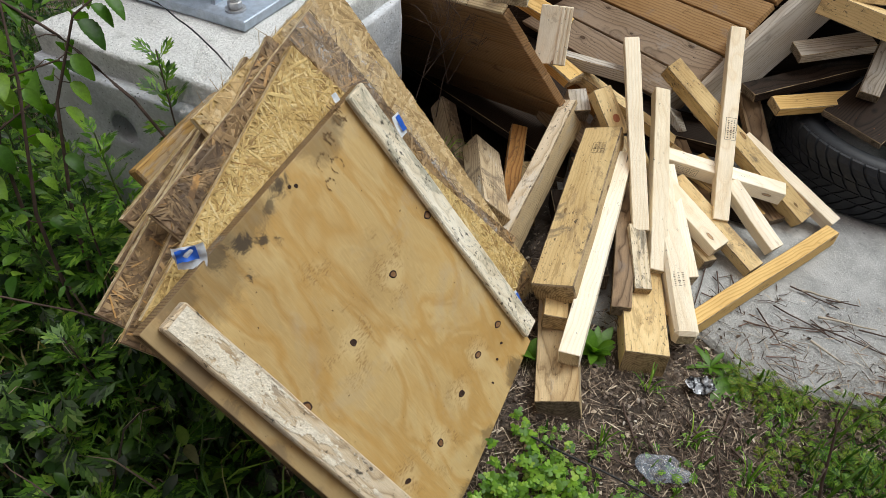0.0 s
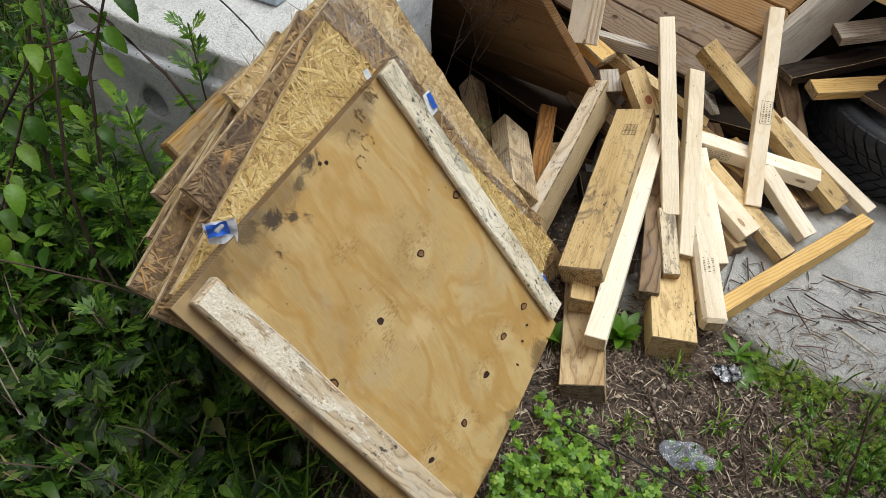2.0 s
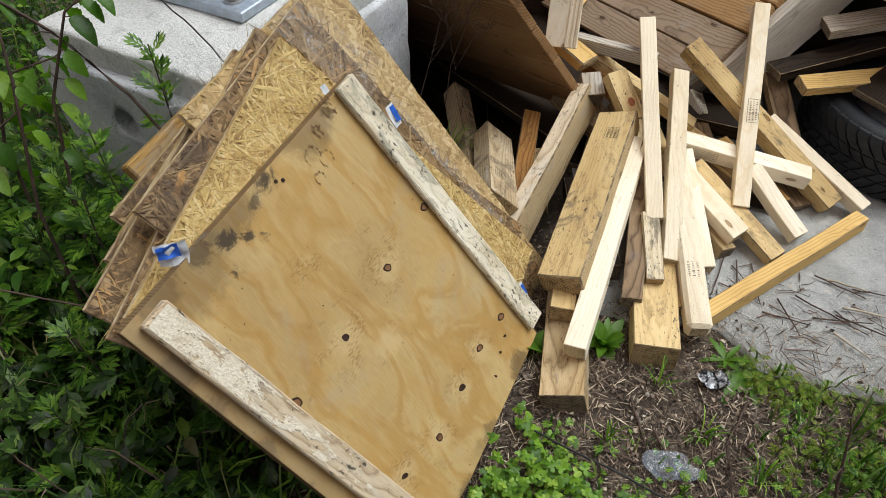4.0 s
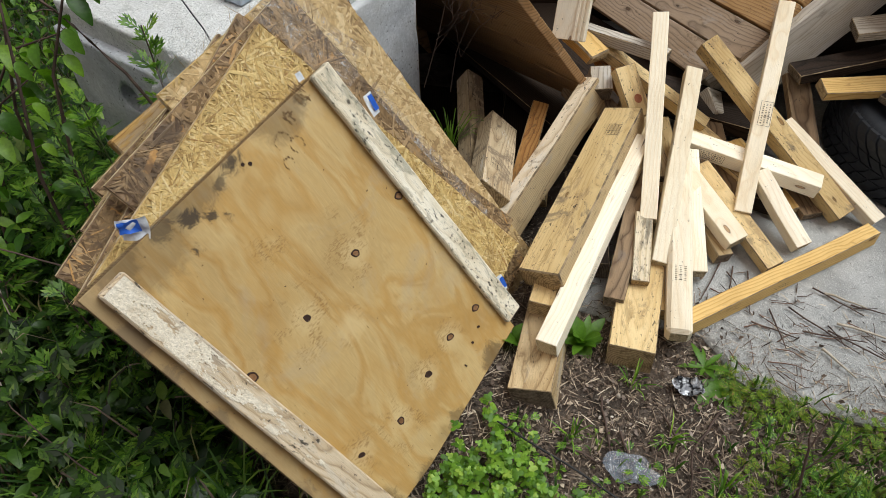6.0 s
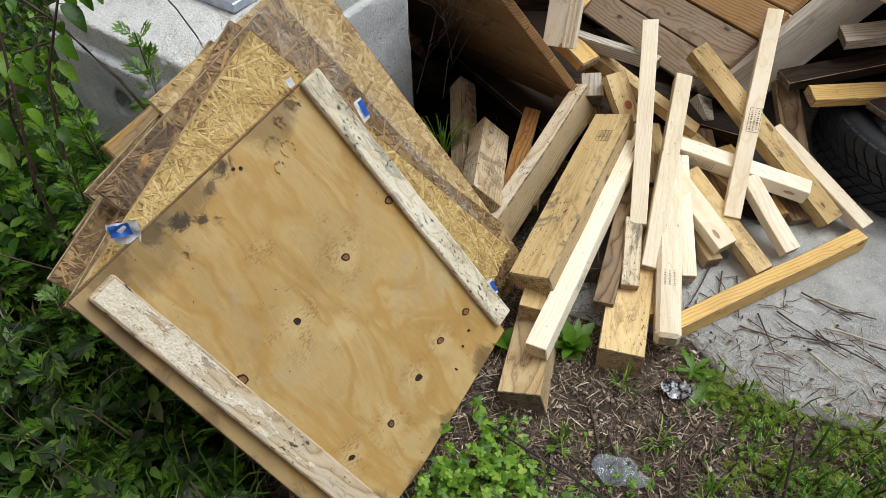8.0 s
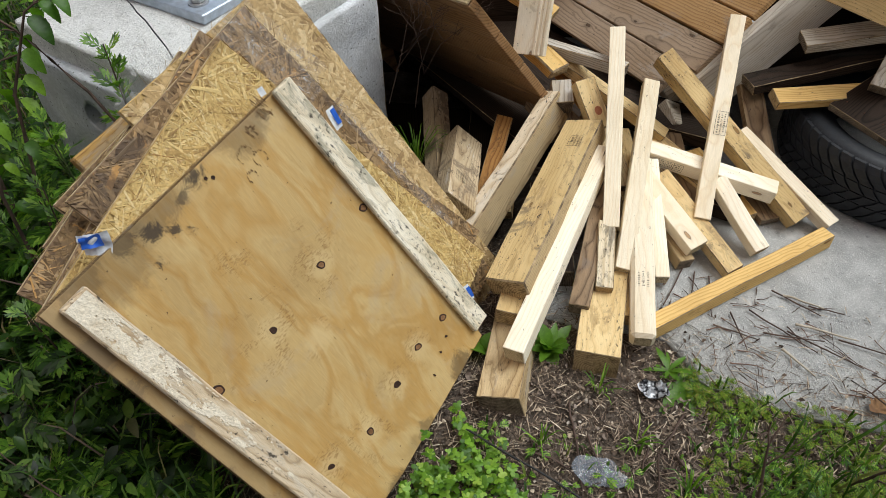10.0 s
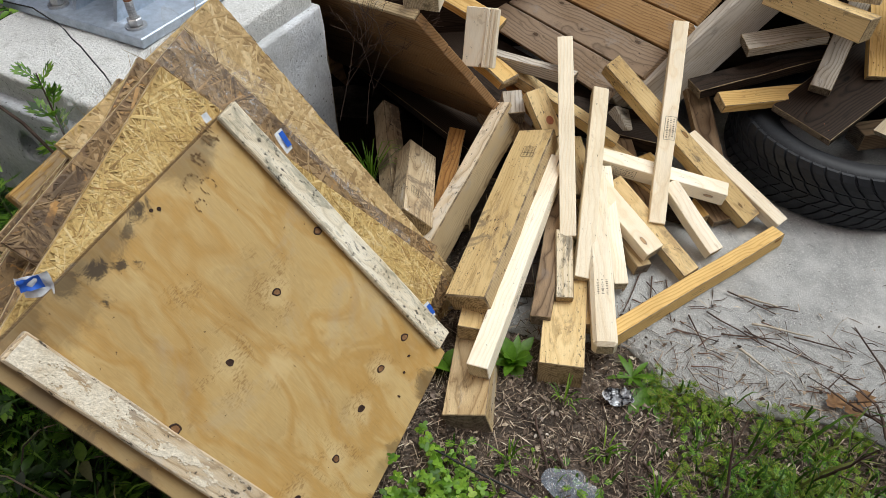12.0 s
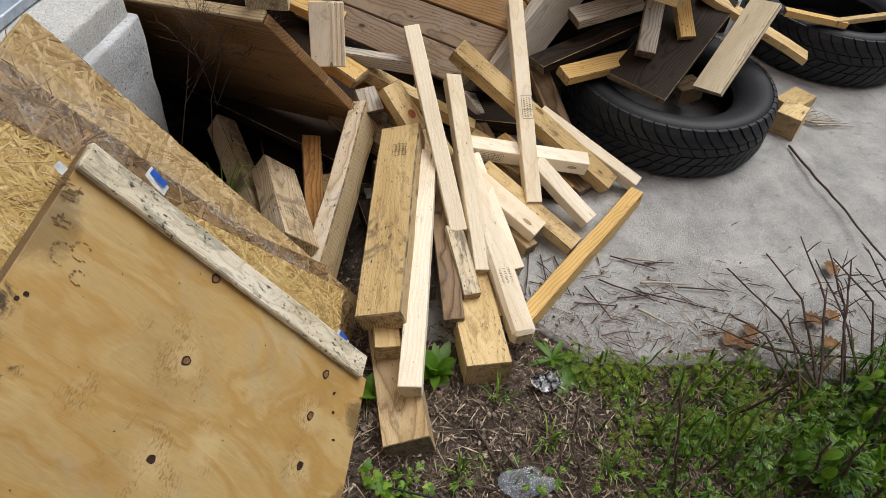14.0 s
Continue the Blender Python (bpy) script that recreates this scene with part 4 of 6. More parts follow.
osb(-0.085, -0.12, -0.166, 9.0, 0.6, 0.26, True, "grey weathered board at the back of the stack", 7, 0.018)

back_plank = tagged(mesh_ob("plank", box_bm(0.2, 0.55, 0.03, 0.003, 1, 0.004, 12, (0.1, 0.275, -0.015)), M_OLDAMBER, STACK @ pose(-0.093, -0.103, -0.195, 0, 0, -86)),
                    "broken yellow-brown plank at the back of the stack", "plank")


def crumple(name, lx, ly, amp, mat, m, label, category, parent=None, seed=1, nx=16, ny=12, rounded=False):
    bm = bmesh.new()
    rng = random.Random(seed)
    k = rng.random() * 90
    g = []
    for j in range(ny + 1):
        row = []
        for i in range(nx + 1):
            x, y = (i / nx - 0.5) * lx, (j / ny - 0.5) * ly
            if rounded:
                p, q = 2 * x / lx, 2 * y / ly
                x, y = x * math.sqrt(1 - q * q / 2), y * math.sqrt(1 - p * p / 2)
            e = 1 + 0.25 * noise.noise((x * 30 + k, y * 30, 0))
            row.append(bm.verts.new((x * e, y * e, amp * (noise.noise((x * 45, y * 45, k)) + 0.6 * noise.noise((x * 120, y * 120, k))))))
        g.append(row)
    for a, b in zip(g, g[1:]):
        for i in range(nx):
            bm.faces.new((a[i], a[i + 1], b[i + 1], b[i]))
    if parent:
        return part(name, bm, mat, parent, label, m, True)
    return tagged(mesh_ob(name, bm, mat, m, True), label, category)


crumple("plastic_film", 0.2, 0.085, 0.004, M_FILM, STACK @ pose(-0.045, 0.015, -0.03, 0, 0, 16), "torn clear plastic film over the strand board", "plastic film", seed=3)
crumple("plastic_film", 0.13, 0.07, 0.004, M_FILM, STACK @ pose(-0.11, -0.14, -0.15, 0, 0, -60), "torn clear plastic film on the stack's corner", "plastic film", seed=5)
crumple("plastic_film", 0.34, 0.022, 0.003, M_FILM, STACK @ pose(0.26, 0.1, -0.05, 0, 0, 9), "strip of dusty clear plastic film", "plastic film", seed=7)


def label_tape(m, lx, ly, seed, amp=0.0015):
    ob = crumple("packing_tape", lx, ly, amp, M_TAPE, m, "crumpled white tape with a blue print", "tape", seed=seed, nx=14, ny=9)
    crumple("blue_print", lx * 0.7, ly * 0.55, amp, M_BLUE, pose(-lx * 0.08, ly * 0.2, 0.0012 + amp * 0.5), "blue printed patch", "", ob, seed + 1, 8, 5)
    return ob


label_tape(STACK @ pose(0.012, -0.4, -0.004, 20, -30, 60), 0.04, 0.036, 11, 0.009)
label_tape(STACK @ pose(0.105, 0.025, -0.004, 12, 0, -6), 0.04, 0.016, 21, 0.002)
label_tape(STACK @ pose(0.553, 0.05, -0.012, 10, 0, -5), 0.035, 0.016, 31)
crumple("paper_scrap", 0.013, 0.01, 0.002, M_TAPE, STACK @ pose(-0.006, -0.056, -0.004, 10, 0, -5), "tiny white paper scrap on the sheet's edge", "paper", seed=41, nx=6, ny=5)

# ---- loose timbers, from the ground up ----
post_a = timber("post", (0.29, 1.02, 0.035), (0.262, 0.732, 0.03), 0.086, 0.075, M_TAN, "weathered tan square post end lying on the soil", 14)
post_b = timber("post", (0.49, 1.2, 0.062), (0.449, 0.836, 0.056), 0.089, 0.07, M_YELLOW, "clean yellow square post lying on the soil", 2)
timber("stub", (0.29, 1.05, 0.085), (0.266, 0.9, 0.08), 0.05, 0.04, M_YELLOW, "short yellow offcut under the beam", 0)
beam = timber("beam", (0.408, 1.405, 0.208), (0.254, 0.942, 0.128), 0.092, 0.055, M_YELLOW, "stamped yellow timber lying on the pile", 18, bevel=0.003, jitter=0.002, side=M_TAN)
stamp(beam, (-0.17, 0.005, 0.0283), 0.034, 0.03)
timber("plank", (0.33, 1.485, 0.23), (0.12, 1.03, 0.085), 0.04, 0.092, M_CEMENT, "weathered plank standing on its edge, crusted pale on top", 12, bevel=0.003, jitter=0.003, side=M_TAN)
white_stick = timber("stick", (0.455, 1.34, 0.184), (0.283, 0.804, 0.086), 0.043, 0.045, M_WHITE, "pale planed stick resting across the pile", 6)
stamp(white_stick, (0.1, 0.0235, 0.0), 0.05, 0.02, "right")
timber("stick", (0.47, 1.3, 0.12), (0.411, 0.946, 0.068), 0.042, 0.034, M_BROWN, "dark brown weathered stick end", 6)
timber("stick", (0.47, 1.16, 0.115), (0.463, 0.992, 0.079), 0.037, 0.034, M_SPOT, "pale stick spotted with black mould", 0)
timber("stick", (0.522, 1.16, 0.058), (0.511, 0.95, 0.044), 0.03, 0.035, M_YELLOW, "yellow stick end low in the pile", 0)
written = timber("stick", (0.55, 1.36, 0.15), (0.54, 0.885, 0.062), 0.05, 0.048, M_WHITE, "pale rounded stick with ink figures", 3, bevel=0.008)
stamp(written, (0.105, 0.0, 0.0245), 0.045, 0.035, "top", 3, False)
timber("stick", (0.575, 1.36, 0.14), (0.597, 1.07, 0.042), 0.032, 0.034, M_WHITE, "pale thin stick in the pile", 0)
stick_a = timber("stick", (0.469, 1.569, 0.362), (0.476, 1.142, 0.112), 0.036, 0.038, M_FRESH, "fresh pale stick leaning on the crate", 10)
stamp(stick_a, (-0.02, -0.0185, 0.0), 0.05, 0.02, "left")
timber("stick", (0.57, 1.534, 0.247), (0.507, 1.05, 0.08), 0.038, 0.034, M_WHITE, "pale stick with a split end", -6)
stick_b = timber("stick", (0.765, 1.676, 0.352), (0.69, 1.228, 0.08), 0.037, 0.034, M_FRESH, "fresh pale stamped stick leaning on the crate", 0)
stamp(stick_b, (0.025, 0.004, 0.0175), 0.06, 0.026)
cross = timber("stick", (0.545, 1.395, 0.158), (0.868, 1.325, 0.108), 0.04, 0.042, M_WHITE, "pale stick lying across the others with black marks", 12)
stamp(cross, (-0.08, -0.0205, 0.0), 0.06, 0.024, "left")
timber("stick", (0.555, 1.315, 0.128), (0.68, 1.155, 0.064), 0.048, 0.036, M_FRESH, "fresh yellowish stick in the pile", 10)
timber("stick", (0.6, 1.345, 0.112), (0.76, 1.118, 0.036), 0.042, 0.036, M_YELLOW, "yellow stick slanting down to the slab", 14)
timber("stick", (0.73, 1.33, 0.12), (0.828, 1.184, 0.04), 0.037, 0.036, M_WHITE, "pale stick slanting down to the slab", 14)
timber("stick", (0.594, 1.585, 0.292), (0.938, 1.295, 0.044), 0.046, 0.046, M_YELLOW, "rough-sawn yellow stick leaning on the crate", 22)
timber("stick", (0.8, 1.49, 0.15), (1.005, 1.285, 0.046), 0.034, 0.034, M_WHITE, "pale stick reaching down to the slab", 10)
amber = timber("stick", (0.555, 0.935, 0.042), (0.99, 1.262, 0.042), 0.036, 0.04, M_AMBER, "yellow planed stick lying on the slab", 0)
stamp(amber, (-0.02, -0.0185, 0.0), 0.05, 0.018, "left", 2, False)
low_board = timber("board", (0.83, 1.44, 0.03), (0.875, 1.31, 0.022), 0.05, 0.018, M_BROWN, "short brown offcut with nail marks", 0)
stamp(low_board, (0.045, 0.0, 0.0095), 0.03, 0.045, "top", 4, False)
timber("board", (0.828, 1.62, 0.2), (0.88, 1.45, 0.06), 0.06, 0.02, M_BROWN, "brown board standing against the tyre", 0)
block = timber("block", (0.135, 1.43, 0.122), (0.1475, 1.131, 0.16), 0.083, 0.052, M_MOSSY, "pale stamped timber block leaning in the gap", -40)
stamp(block, (0.06, -0.012, 0.0268), 0.034, 0.026)
timber("post", (0.03, 1.64, 0.112), (0.094, 1.28, 0.076), 0.052, 0.05, M_MOSSY, "weathered post lying in the dark gap", -38)
timber("stick", (0.218, 1.5, 0.136), (0.183, 1.22, 0.07), 0.042, 0.035, M_ORANGE, "orange stained stick in the gap", -8)
timber("block", (0.1, 1.3, 0.08), (0.082, 1.24, 0.06), 0.045, 0.03, M_AMBER, "small yellow offcut beside the sheets", 10)
timber("stick", (0.235, 1.42, 0.08), (0.235, 1.25, 0.03), 0.04, 0.03, M_YELLOW, "yellow stick in the gap", 10)
timber("stick", (0.30, 1.62, 0.29), (0.50, 1.52, 0.29), 0.03, 0.03, M_GREY, "grey lath behind the sticks", 0)
ribbed = timber("block", (0.272, 1.535, 0.446), (0.262, 1.475, 0.328), 0.074, 0.045, M_WHITE, "short pale offcut with a ribbed side", 0)
for y in (0.013, 0.024, 0.033):
    part("rib", box_bm(0.13, 0.0065, 0.005, 0.001, 1, 0, 0, (0, y, 0.0235)), M_WHITE, ribbed)
timber("board", (0.28, 1.6, 0.29), (0.345, 1.525, 0.27), 0.06, 0.03, M_AMBER, "broken yellow splintered board end", 0, jitter=0.006, bevel=0.004)
red = timber("block", (0.402, 1.48, 0.27), (0.455, 1.40, 0.19), 0.05, 0.035, M_YELLOW, "yellow offcut with a red knot", 10)
knot_bm = bmesh.new()
knot_bm.faces.new([knot_bm.verts.new((0.011 * math.cos(k * math.pi / 8), 0.009 * math.sin(k * math.pi / 8), 0)) for k in range(16)])
part("knot", knot_bm, M_REDKNOT, red, "reddish knot", pose(0.02, 0.004, 0.0182))
timber("block", (0.35, 1.52, 0.24), (0.36, 1.46, 0.215), 0.05, 0.05, M_GREY, "small grey offcut deep in the pile", 0)
timber("stick", (0.36, 1.58, 0.26), (0.63, 1.5, 0.115), 0.035, 0.03, M_YELLOW, "yellow stick deep in the pile", 10)
timber("board", (0.6, 1.5, 0.1), (0.72, 1.36, 0.08), 0.06, 0.03, M_YELLOW, "yellow board low in the pile", 0)
timber("stick", (0.35, 1.62, 0.22), (0.42, 1.5, 0.2), 0.035, 0.03, M_ORANGE, "orange stick end deep in the pile", 0)


# fillers deep in the pile, mostly hidden; M_DARK boards here stand in for shade
for far, near, w, h, mat, label in (
        ((0.38, 1.45, 0.09), (0.5, 1.18, 0.06), 0.06, 0.05, M_BROWN, "brown stick deep in the pile"),
        ((0.5, 1.5, 0.12), (0.56, 1.22, 0.06), 0.07, 0.04, M_YELLOW, "yellow board deep in the pile"),
        ((0.44, 1.55, 0.15), (0.52, 1.3, 0.1), 0.05, 0.05, M_TAN, "tan stick deep in the pile"),
        ((0.62, 1.55, 0.1), (0.66, 1.26, 0.05), 0.09, 0.04, M_BROWN, "brown board deep in the pile"),
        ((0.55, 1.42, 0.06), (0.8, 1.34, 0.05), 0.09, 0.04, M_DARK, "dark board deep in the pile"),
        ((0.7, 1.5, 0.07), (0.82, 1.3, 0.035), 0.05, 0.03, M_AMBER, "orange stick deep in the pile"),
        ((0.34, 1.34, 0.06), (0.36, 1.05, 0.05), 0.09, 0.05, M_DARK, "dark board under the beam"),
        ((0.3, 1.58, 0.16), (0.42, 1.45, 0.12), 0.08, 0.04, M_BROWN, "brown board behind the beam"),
        ((0.5, 1.62, 0.13), (0.78, 1.56, 0.1), 0.12, 0.04, M_DARK, "dark filler board under the crate"),
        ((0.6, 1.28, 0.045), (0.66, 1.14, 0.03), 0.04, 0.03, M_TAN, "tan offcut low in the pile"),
        # near-black boards over the gap's soil, added to give its shade
        ((-0.05, 1.9, -0.12), (0.03, 1.35, -0.12), 0.28, 0.03, M_DARK, "added shade board on the ground in the gap"),
        ((0.22, 1.95, -0.06), (0.24, 1.25, -0.06), 0.24, 0.03, M_DARK, "added shade board on the ground in the gap"),
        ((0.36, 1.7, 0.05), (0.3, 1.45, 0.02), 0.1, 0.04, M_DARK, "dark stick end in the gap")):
    timber("board", far, near, w, h, mat, label, random.uniform(-8, 8))


def nails(parent, spots, length=0.02):
    for x, y, z, a in spots:
        acc = Acc()
        d = Vector((math.sin(a) * 0.4, 0.1, -1)).normalized() * length
        tube_into(acc, [(x, y, z), Vector((x, y, z)) + d], 0.0011, 0.0009, 5)
        n = acc.ob("nail", M_RUST, parent, "bent rusty nail")


# ---- the tipped crate ----
CR_R, CR_P = Vector((0.703, 0.385, 0.597)).normalized(), Vector((-0.515, 0.851, -0.105)).normalized()
CR_N = CR_R.cross(CR_P).normalized()


def build_crate():
    base = Vector((0.686, 1.612, 0.224))                    # where the lowest seam meets the ends of the boards
    m = frame_of(base, CR_R, CR_N)
    inv = m.inverted()
    thing = empty("crate", m)
    tagged(thing, "tipped brown shipping crate of weathered boards", "crate")
    # floor boards run back from their sawn ends; the rail lies under the ends
    boards = frame_of(base, CR_P, CR_N)
    w = 0.093
    for i in range(-1, 7):
        back = 0.05 if i == -1 else random.uniform(0, 0.012)
        bm = box_bm(0.95, w - 0.006, 0.02, 0.002, 1, 0.001, 5, (0.475 + back, -w * (i + 0.5), -0.01 + 0.002 * (i % 2)))
        part("floor_board", bm, M_CRATE_GREY if i < 1 else M_CRATE, thing, "", inv @ boards)
    rail = frame_of(base + Vector((0.006, -0.01, -0.012)), CR_R, (-0.22, 0.12, 0.97))
    part("front_rail", box_bm(0.8, 0.036, 0.12, 0.003, 1, 0.001, 6, (0.36, 0.018, -0.06)), M_RAIL, thing, "pale grey weathered front rail", inv @ rail)
    part("foot_block", box_bm(0.09, 0.08, 0.06, 0.003, 1, 0.001, 0), M_GREY, thing, "grey foot block", inv @ pose(0.66, 1.6, 0.085, 20, 30, 30))
    part("back_board", box_bm(1.5, 0.02, 0.5, 0.002, 1, 0.001, 5, (0.1, 0.93, 0.16)), M_CRATE, thing)
    part("skid", box_bm(0.08, 0.9, 0.08, 0.003, 1, 0.001, 0, (-0.04, 0.5, -0.06)), M_GREY, thing, "grey skid under the floor")
    # the side wall on the left, overhanging
    a, b = Vector((0.138, 1.375, 0.5)), Vector((-0.12, 1.64, 0.43))
    down = Vector((0.155, 0.1, -0.262)).normalized()
    x = (b - a).normalized()
    z = x.cross(down).normalized()
    y = z.cross(x)
    side = Matrix.Translation(a) @ Matrix((x, y, z)).transposed().to_4x4()
    s = 1 if y.dot(down) > 0 else -1
    for i in range(4):
        w = 0.112
        bm = box_bm(0.85, w - 0.003, 0.022, 0.002, 1, 0.0008, 5, (0.425, s * (w * i + w / 2), 0.0))
        part("side_board", bm, M_CRATE_SIDE, thing, "", inv @ side)
    # paler wood on the top edge to show it lit from above
    part("side_cap", box_bm(0.85, 0.008, 0.024, 0.002, 1, 0.001, 5, (0.425, s * -0.005, 0.0)), M_TAN, thing, "sawn top edge of the side wall, paler as if lit from above", inv @ side)


build_crate()

timber("board", (-0.03, 1.75, 0.5), (0.318, 1.59, 0.375), 0.055, 0.02, M_AMBER, "yellow board lying over the crate's side", 10)
corner_block = timber("block", (0.2, 1.66, 0.6), (0.142, 1.385, 0.552), 0.078, 0.046, M_WHITE, "white stamped block lying on the crate's corner", 0)
stamp(corner_block, (0.09, 0.0, 0.0235), 0.05, 0.05)

# ---- tyres ----


def build_tyre(name, m, R, rim, width, label, blocks=54):
    thing = empty(name, m)
    tagged(thing, label, "tyre", "old tyres")
    prof = []
    h = width / 2
    # from the bead, up the outer wall, across the tread and back
    for r, z in ((rim - 0.008, 0.42), (rim - 0.003, 0.56), (rim + 0.008, 0.7), (rim + 0.024, 0.83), (rim + (R - rim) * 0.4, 0.94), (rim + (R - rim) * 0.56, 0.985), (rim + (R - rim) * 0.7, 0.98),
                 (R - 0.022, 0.9), (R - 0.008, 0.72), (R - 0.005, 0.4), (R - 0.004, 0.0)):
        prof.append((r, z * h))
    prof = prof + [(r, -z) for r, z in prof[-2::-1]]
    inner = [(rim - 0.012, -0.4 * h), (rim + 0.012, -0.6 * h), (R - 0.03, -0.6 * h), (R - 0.02, 0), (R - 0.03, 0.6 * h), (rim + 0.012, 0.6 * h), (rim - 0.012, 0.4 * h)]
    loop = prof + inner
    n = 96
    acc = Acc()
    k = len(loop)
    vs = [(r * math.cos(2 * math.pi * i / n), r * math.sin(2 * math.pi * i / n), z) for i in range(n) for r, z in loop]
    fs = [(i * k + j, ((i + 1) % n) * k + j, ((i + 1) % n) * k + (j + 1) % k, i * k + (j + 1) % k) for i in range(n) for j in range(k)]
    acc.add(vs, fs)
    acc.ob("carcass", M_RUBBER, thing)
    # tread blocks: curved lugs in rows, with grooves between
    acc = Acc()
    rows = ((0.9, 0.34, 2.2), (0.31, 0.02, 1.2), (-0.02, -0.31, -1.2), (-0.34, -0.9, -2.2))
    for z0, z1, skew in rows:
        for i in range(blocks):
            t0 = 2 * math.pi * (i + 0.04) / blocks
            t1 = 2 * math.pi * (i + 0.93) / blocks
            sk = skew * 2 * math.pi / blocks * 0.7
            vs, steps = [], 3
            for q in range(steps + 1):
                f = q / steps
                z = (z0 + (z1 - z0) * f) * h
                drop = 0.012 * max(0, abs(z / h) - 0.62) / 0.3
                for t, r in ((t0, R - 0.008), (t0 + 0.008, R + 0.0005), (t1 - 0.004, R + 0.0005), (t1, R - 0.008)):
                    tt = t + sk * (f - 0.5) * (0.6 + 0.4 * f)
                    rr = r - drop
                    vs.append((rr * math.cos(tt), rr * math.sin(tt), z))
            fs = []
            for q in range(steps):
                a = q * 4
                fs += [(a + j, a + j + 1, a + j + 5, a + j + 4) for j in range(3)]
            fs += [(0, 1, 2, 3), tuple(steps * 4 + j for j in (3, 2, 1, 0))]
            acc.add(vs, fs)
    t = acc.ob("tread", M_RUBBER, thing, "worn lugged tread", False)
    t["kind"] = "stuff"
    # short ribs on the shoulder
    acc = Acc()
    for i in range(120):
        a = 2 * math.pi * i / 120
        r0, r1 = R - 0.03, R - 0.014
        tube_into(acc, [(r0 * math.cos(a), r0 * math.sin(a), h * 0.93), (r1 * math.cos(a + 0.01), r1 * math.sin(a + 0.01), h * 0.87)], 0.0012, 0.0012, 4)
    t = acc.ob("sidewall_ribs", M_RUBBER, thing, "moulded sidewall ribs")
    t["kind"] = "stuff"


build_tyre("tyre", pose(1.235, 1.585, 0.084), 0.292, 0.185, 0.165, "old black tyre lying flat on the slab with boards on it")
build_tyre("tyre", pose(2.03, 1.89, 0.09), 0.287, 0.185, 0.175, "second old black tyre lying flat on the slab", 50)

# ---- boards over the tyre ----
dark = timber("board", (1.41, 1.76, 0.3), (1.052, 1.482, 0.195), 0.165, 0.02, M_DARK, "wide dark wet board lying on the tyre", -4)
nails(dark, ((0.2, -0.06, 0.012, 0.3), (0.2, -0.01, 0.012, -0.2), (0.2, 0.04, 0.012, 0.5), (0.21, 0.06, 0.012, 0.1)))
timber("board", (1.1, 1.6, 0.212), (0.868, 1.54, 0.218), 0.05, 0.025, M_AMBER, "golden yellow board end resting on the tyre", -12)
grey_stick = timber("stick", (1.22, 1.76, 0.39), (1.1, 1.55, 0.25), 0.05, 0.03, M_GREY, "grey weathered stick with nails on the dark board", 0)
nails(grey_stick, ((0.08, -0.01, -0.012, 0.3), (0.08, 0.012, -0.012, -0.3)), 0.03)
nailed = timber("stick", (1.27, 1.78, 0.39), (1.247, 1.59, 0.26), 0.046, 0.02, M_AMBER, "yellow board end with a row of nails", 0)
nails(nailed, ((0.08, -0.012, 0.012, 0.6), (0.085, 0.0, 0.012, 0.5), (0.09, 0.012, 0.012, 0.4)))
timber("board", (0.93, 1.665, 0.305), (1.12, 1.68, 0.34), 0.06, 0.025, M_GREY, "grey pallet board in the heap", 10)
timber("board", (1.2, 1.72, 0.27), (0.81, 1.59, 0.225), 0.06, 0.025, M_DARK, "long dark board reaching into the heap", 0)
timber("beam", (0.98, 1.72, 0.44), (1.15, 1.54, 0.435), 0.06, 0.055, M_YELLOW, "thick yellow timber end on top of the heap", -10)
timber("plank", (1.26, 1.92, 0.5), (1.14, 1.6, 0.47), 0.07, 0.03, M_FRESH, "pale plank on top of the heap", 0)
timber("plank", (1.0, 1.72, 0.45), (1.4, 1.66, 0.45), 0.1, 0.03, M_YELLOW, "broad yellow plank on top of the heap", -20)
timber("plank", (1.46, 1.6, 0.345), (1.262, 1.468, 0.17), 0.084, 0.016, M_BURNT, "pale rough plank slanting into the tyre", 14)
timber("plank", (1.36, 1.74, 0.32), (1.62, 1.53, 0.205), 0.06, 0.02, M_YELLOW, "yellow plank end broken off reddish", 0, jitter=0.003)
timber("block", (1.36, 1.62, 0.1), (1.27, 1.6, 0.1), 0.06, 0.05, M_BROWN, "brown offcut inside the tyre", 0)
timber("block", (1.635, 1.495, 0.07), (1.56, 1.44, 0.07), 0.072, 0.07, M_YELLOW, "square post offcut standing on the slab", 0)
timber("block", (1.76, 1.6, 0.03), (1.65, 1.55, 0.03), 0.075, 0.03, M_YELLOW, "flat yellow offcut on the slab", 0)
timber("stick", (1.72, 1.78, 0.215), (1.9, 1.7, 0.2), 0.03, 0.02, M_AMBER, "thin orange lath on the second tyre", 0)
timber("stick", (1.86, 1.71, 0.205), (2.15, 1.72, 0.21), 0.022, 0.016, M_YELLOW, "thin yellow lath on the second tyre", 0)
# added to block light entering between side wall and floor boards
timber("board", (-0.08, 2.28, 0.02), (0.45, 1.57, 0.1), 0.44, 0.025, M_DARK, "added dark board blocking light between the crate's side and floor", 2)
# unseen dark boards added behind to block light and stand in for deep shadow
timber("board", (1.0, 1.95, 0.3), (1.5, 1.9, 0.3), 0.3, 0.03, M_DARK, "added shade boards at the back of the heap", -30)
timber("board", (1.3, 2.1, 0.5), (1.75, 1.95, 0.4), 0.25, 0.03, M_DARK, "added shade board at the back of the heap", -30)
timber("board", (-0.6, 2.2, 0.05), (0.9, 2.2, 0.05), 0.6, 0.03, M_DARK, "added shade boards closing the gap behind", -88)
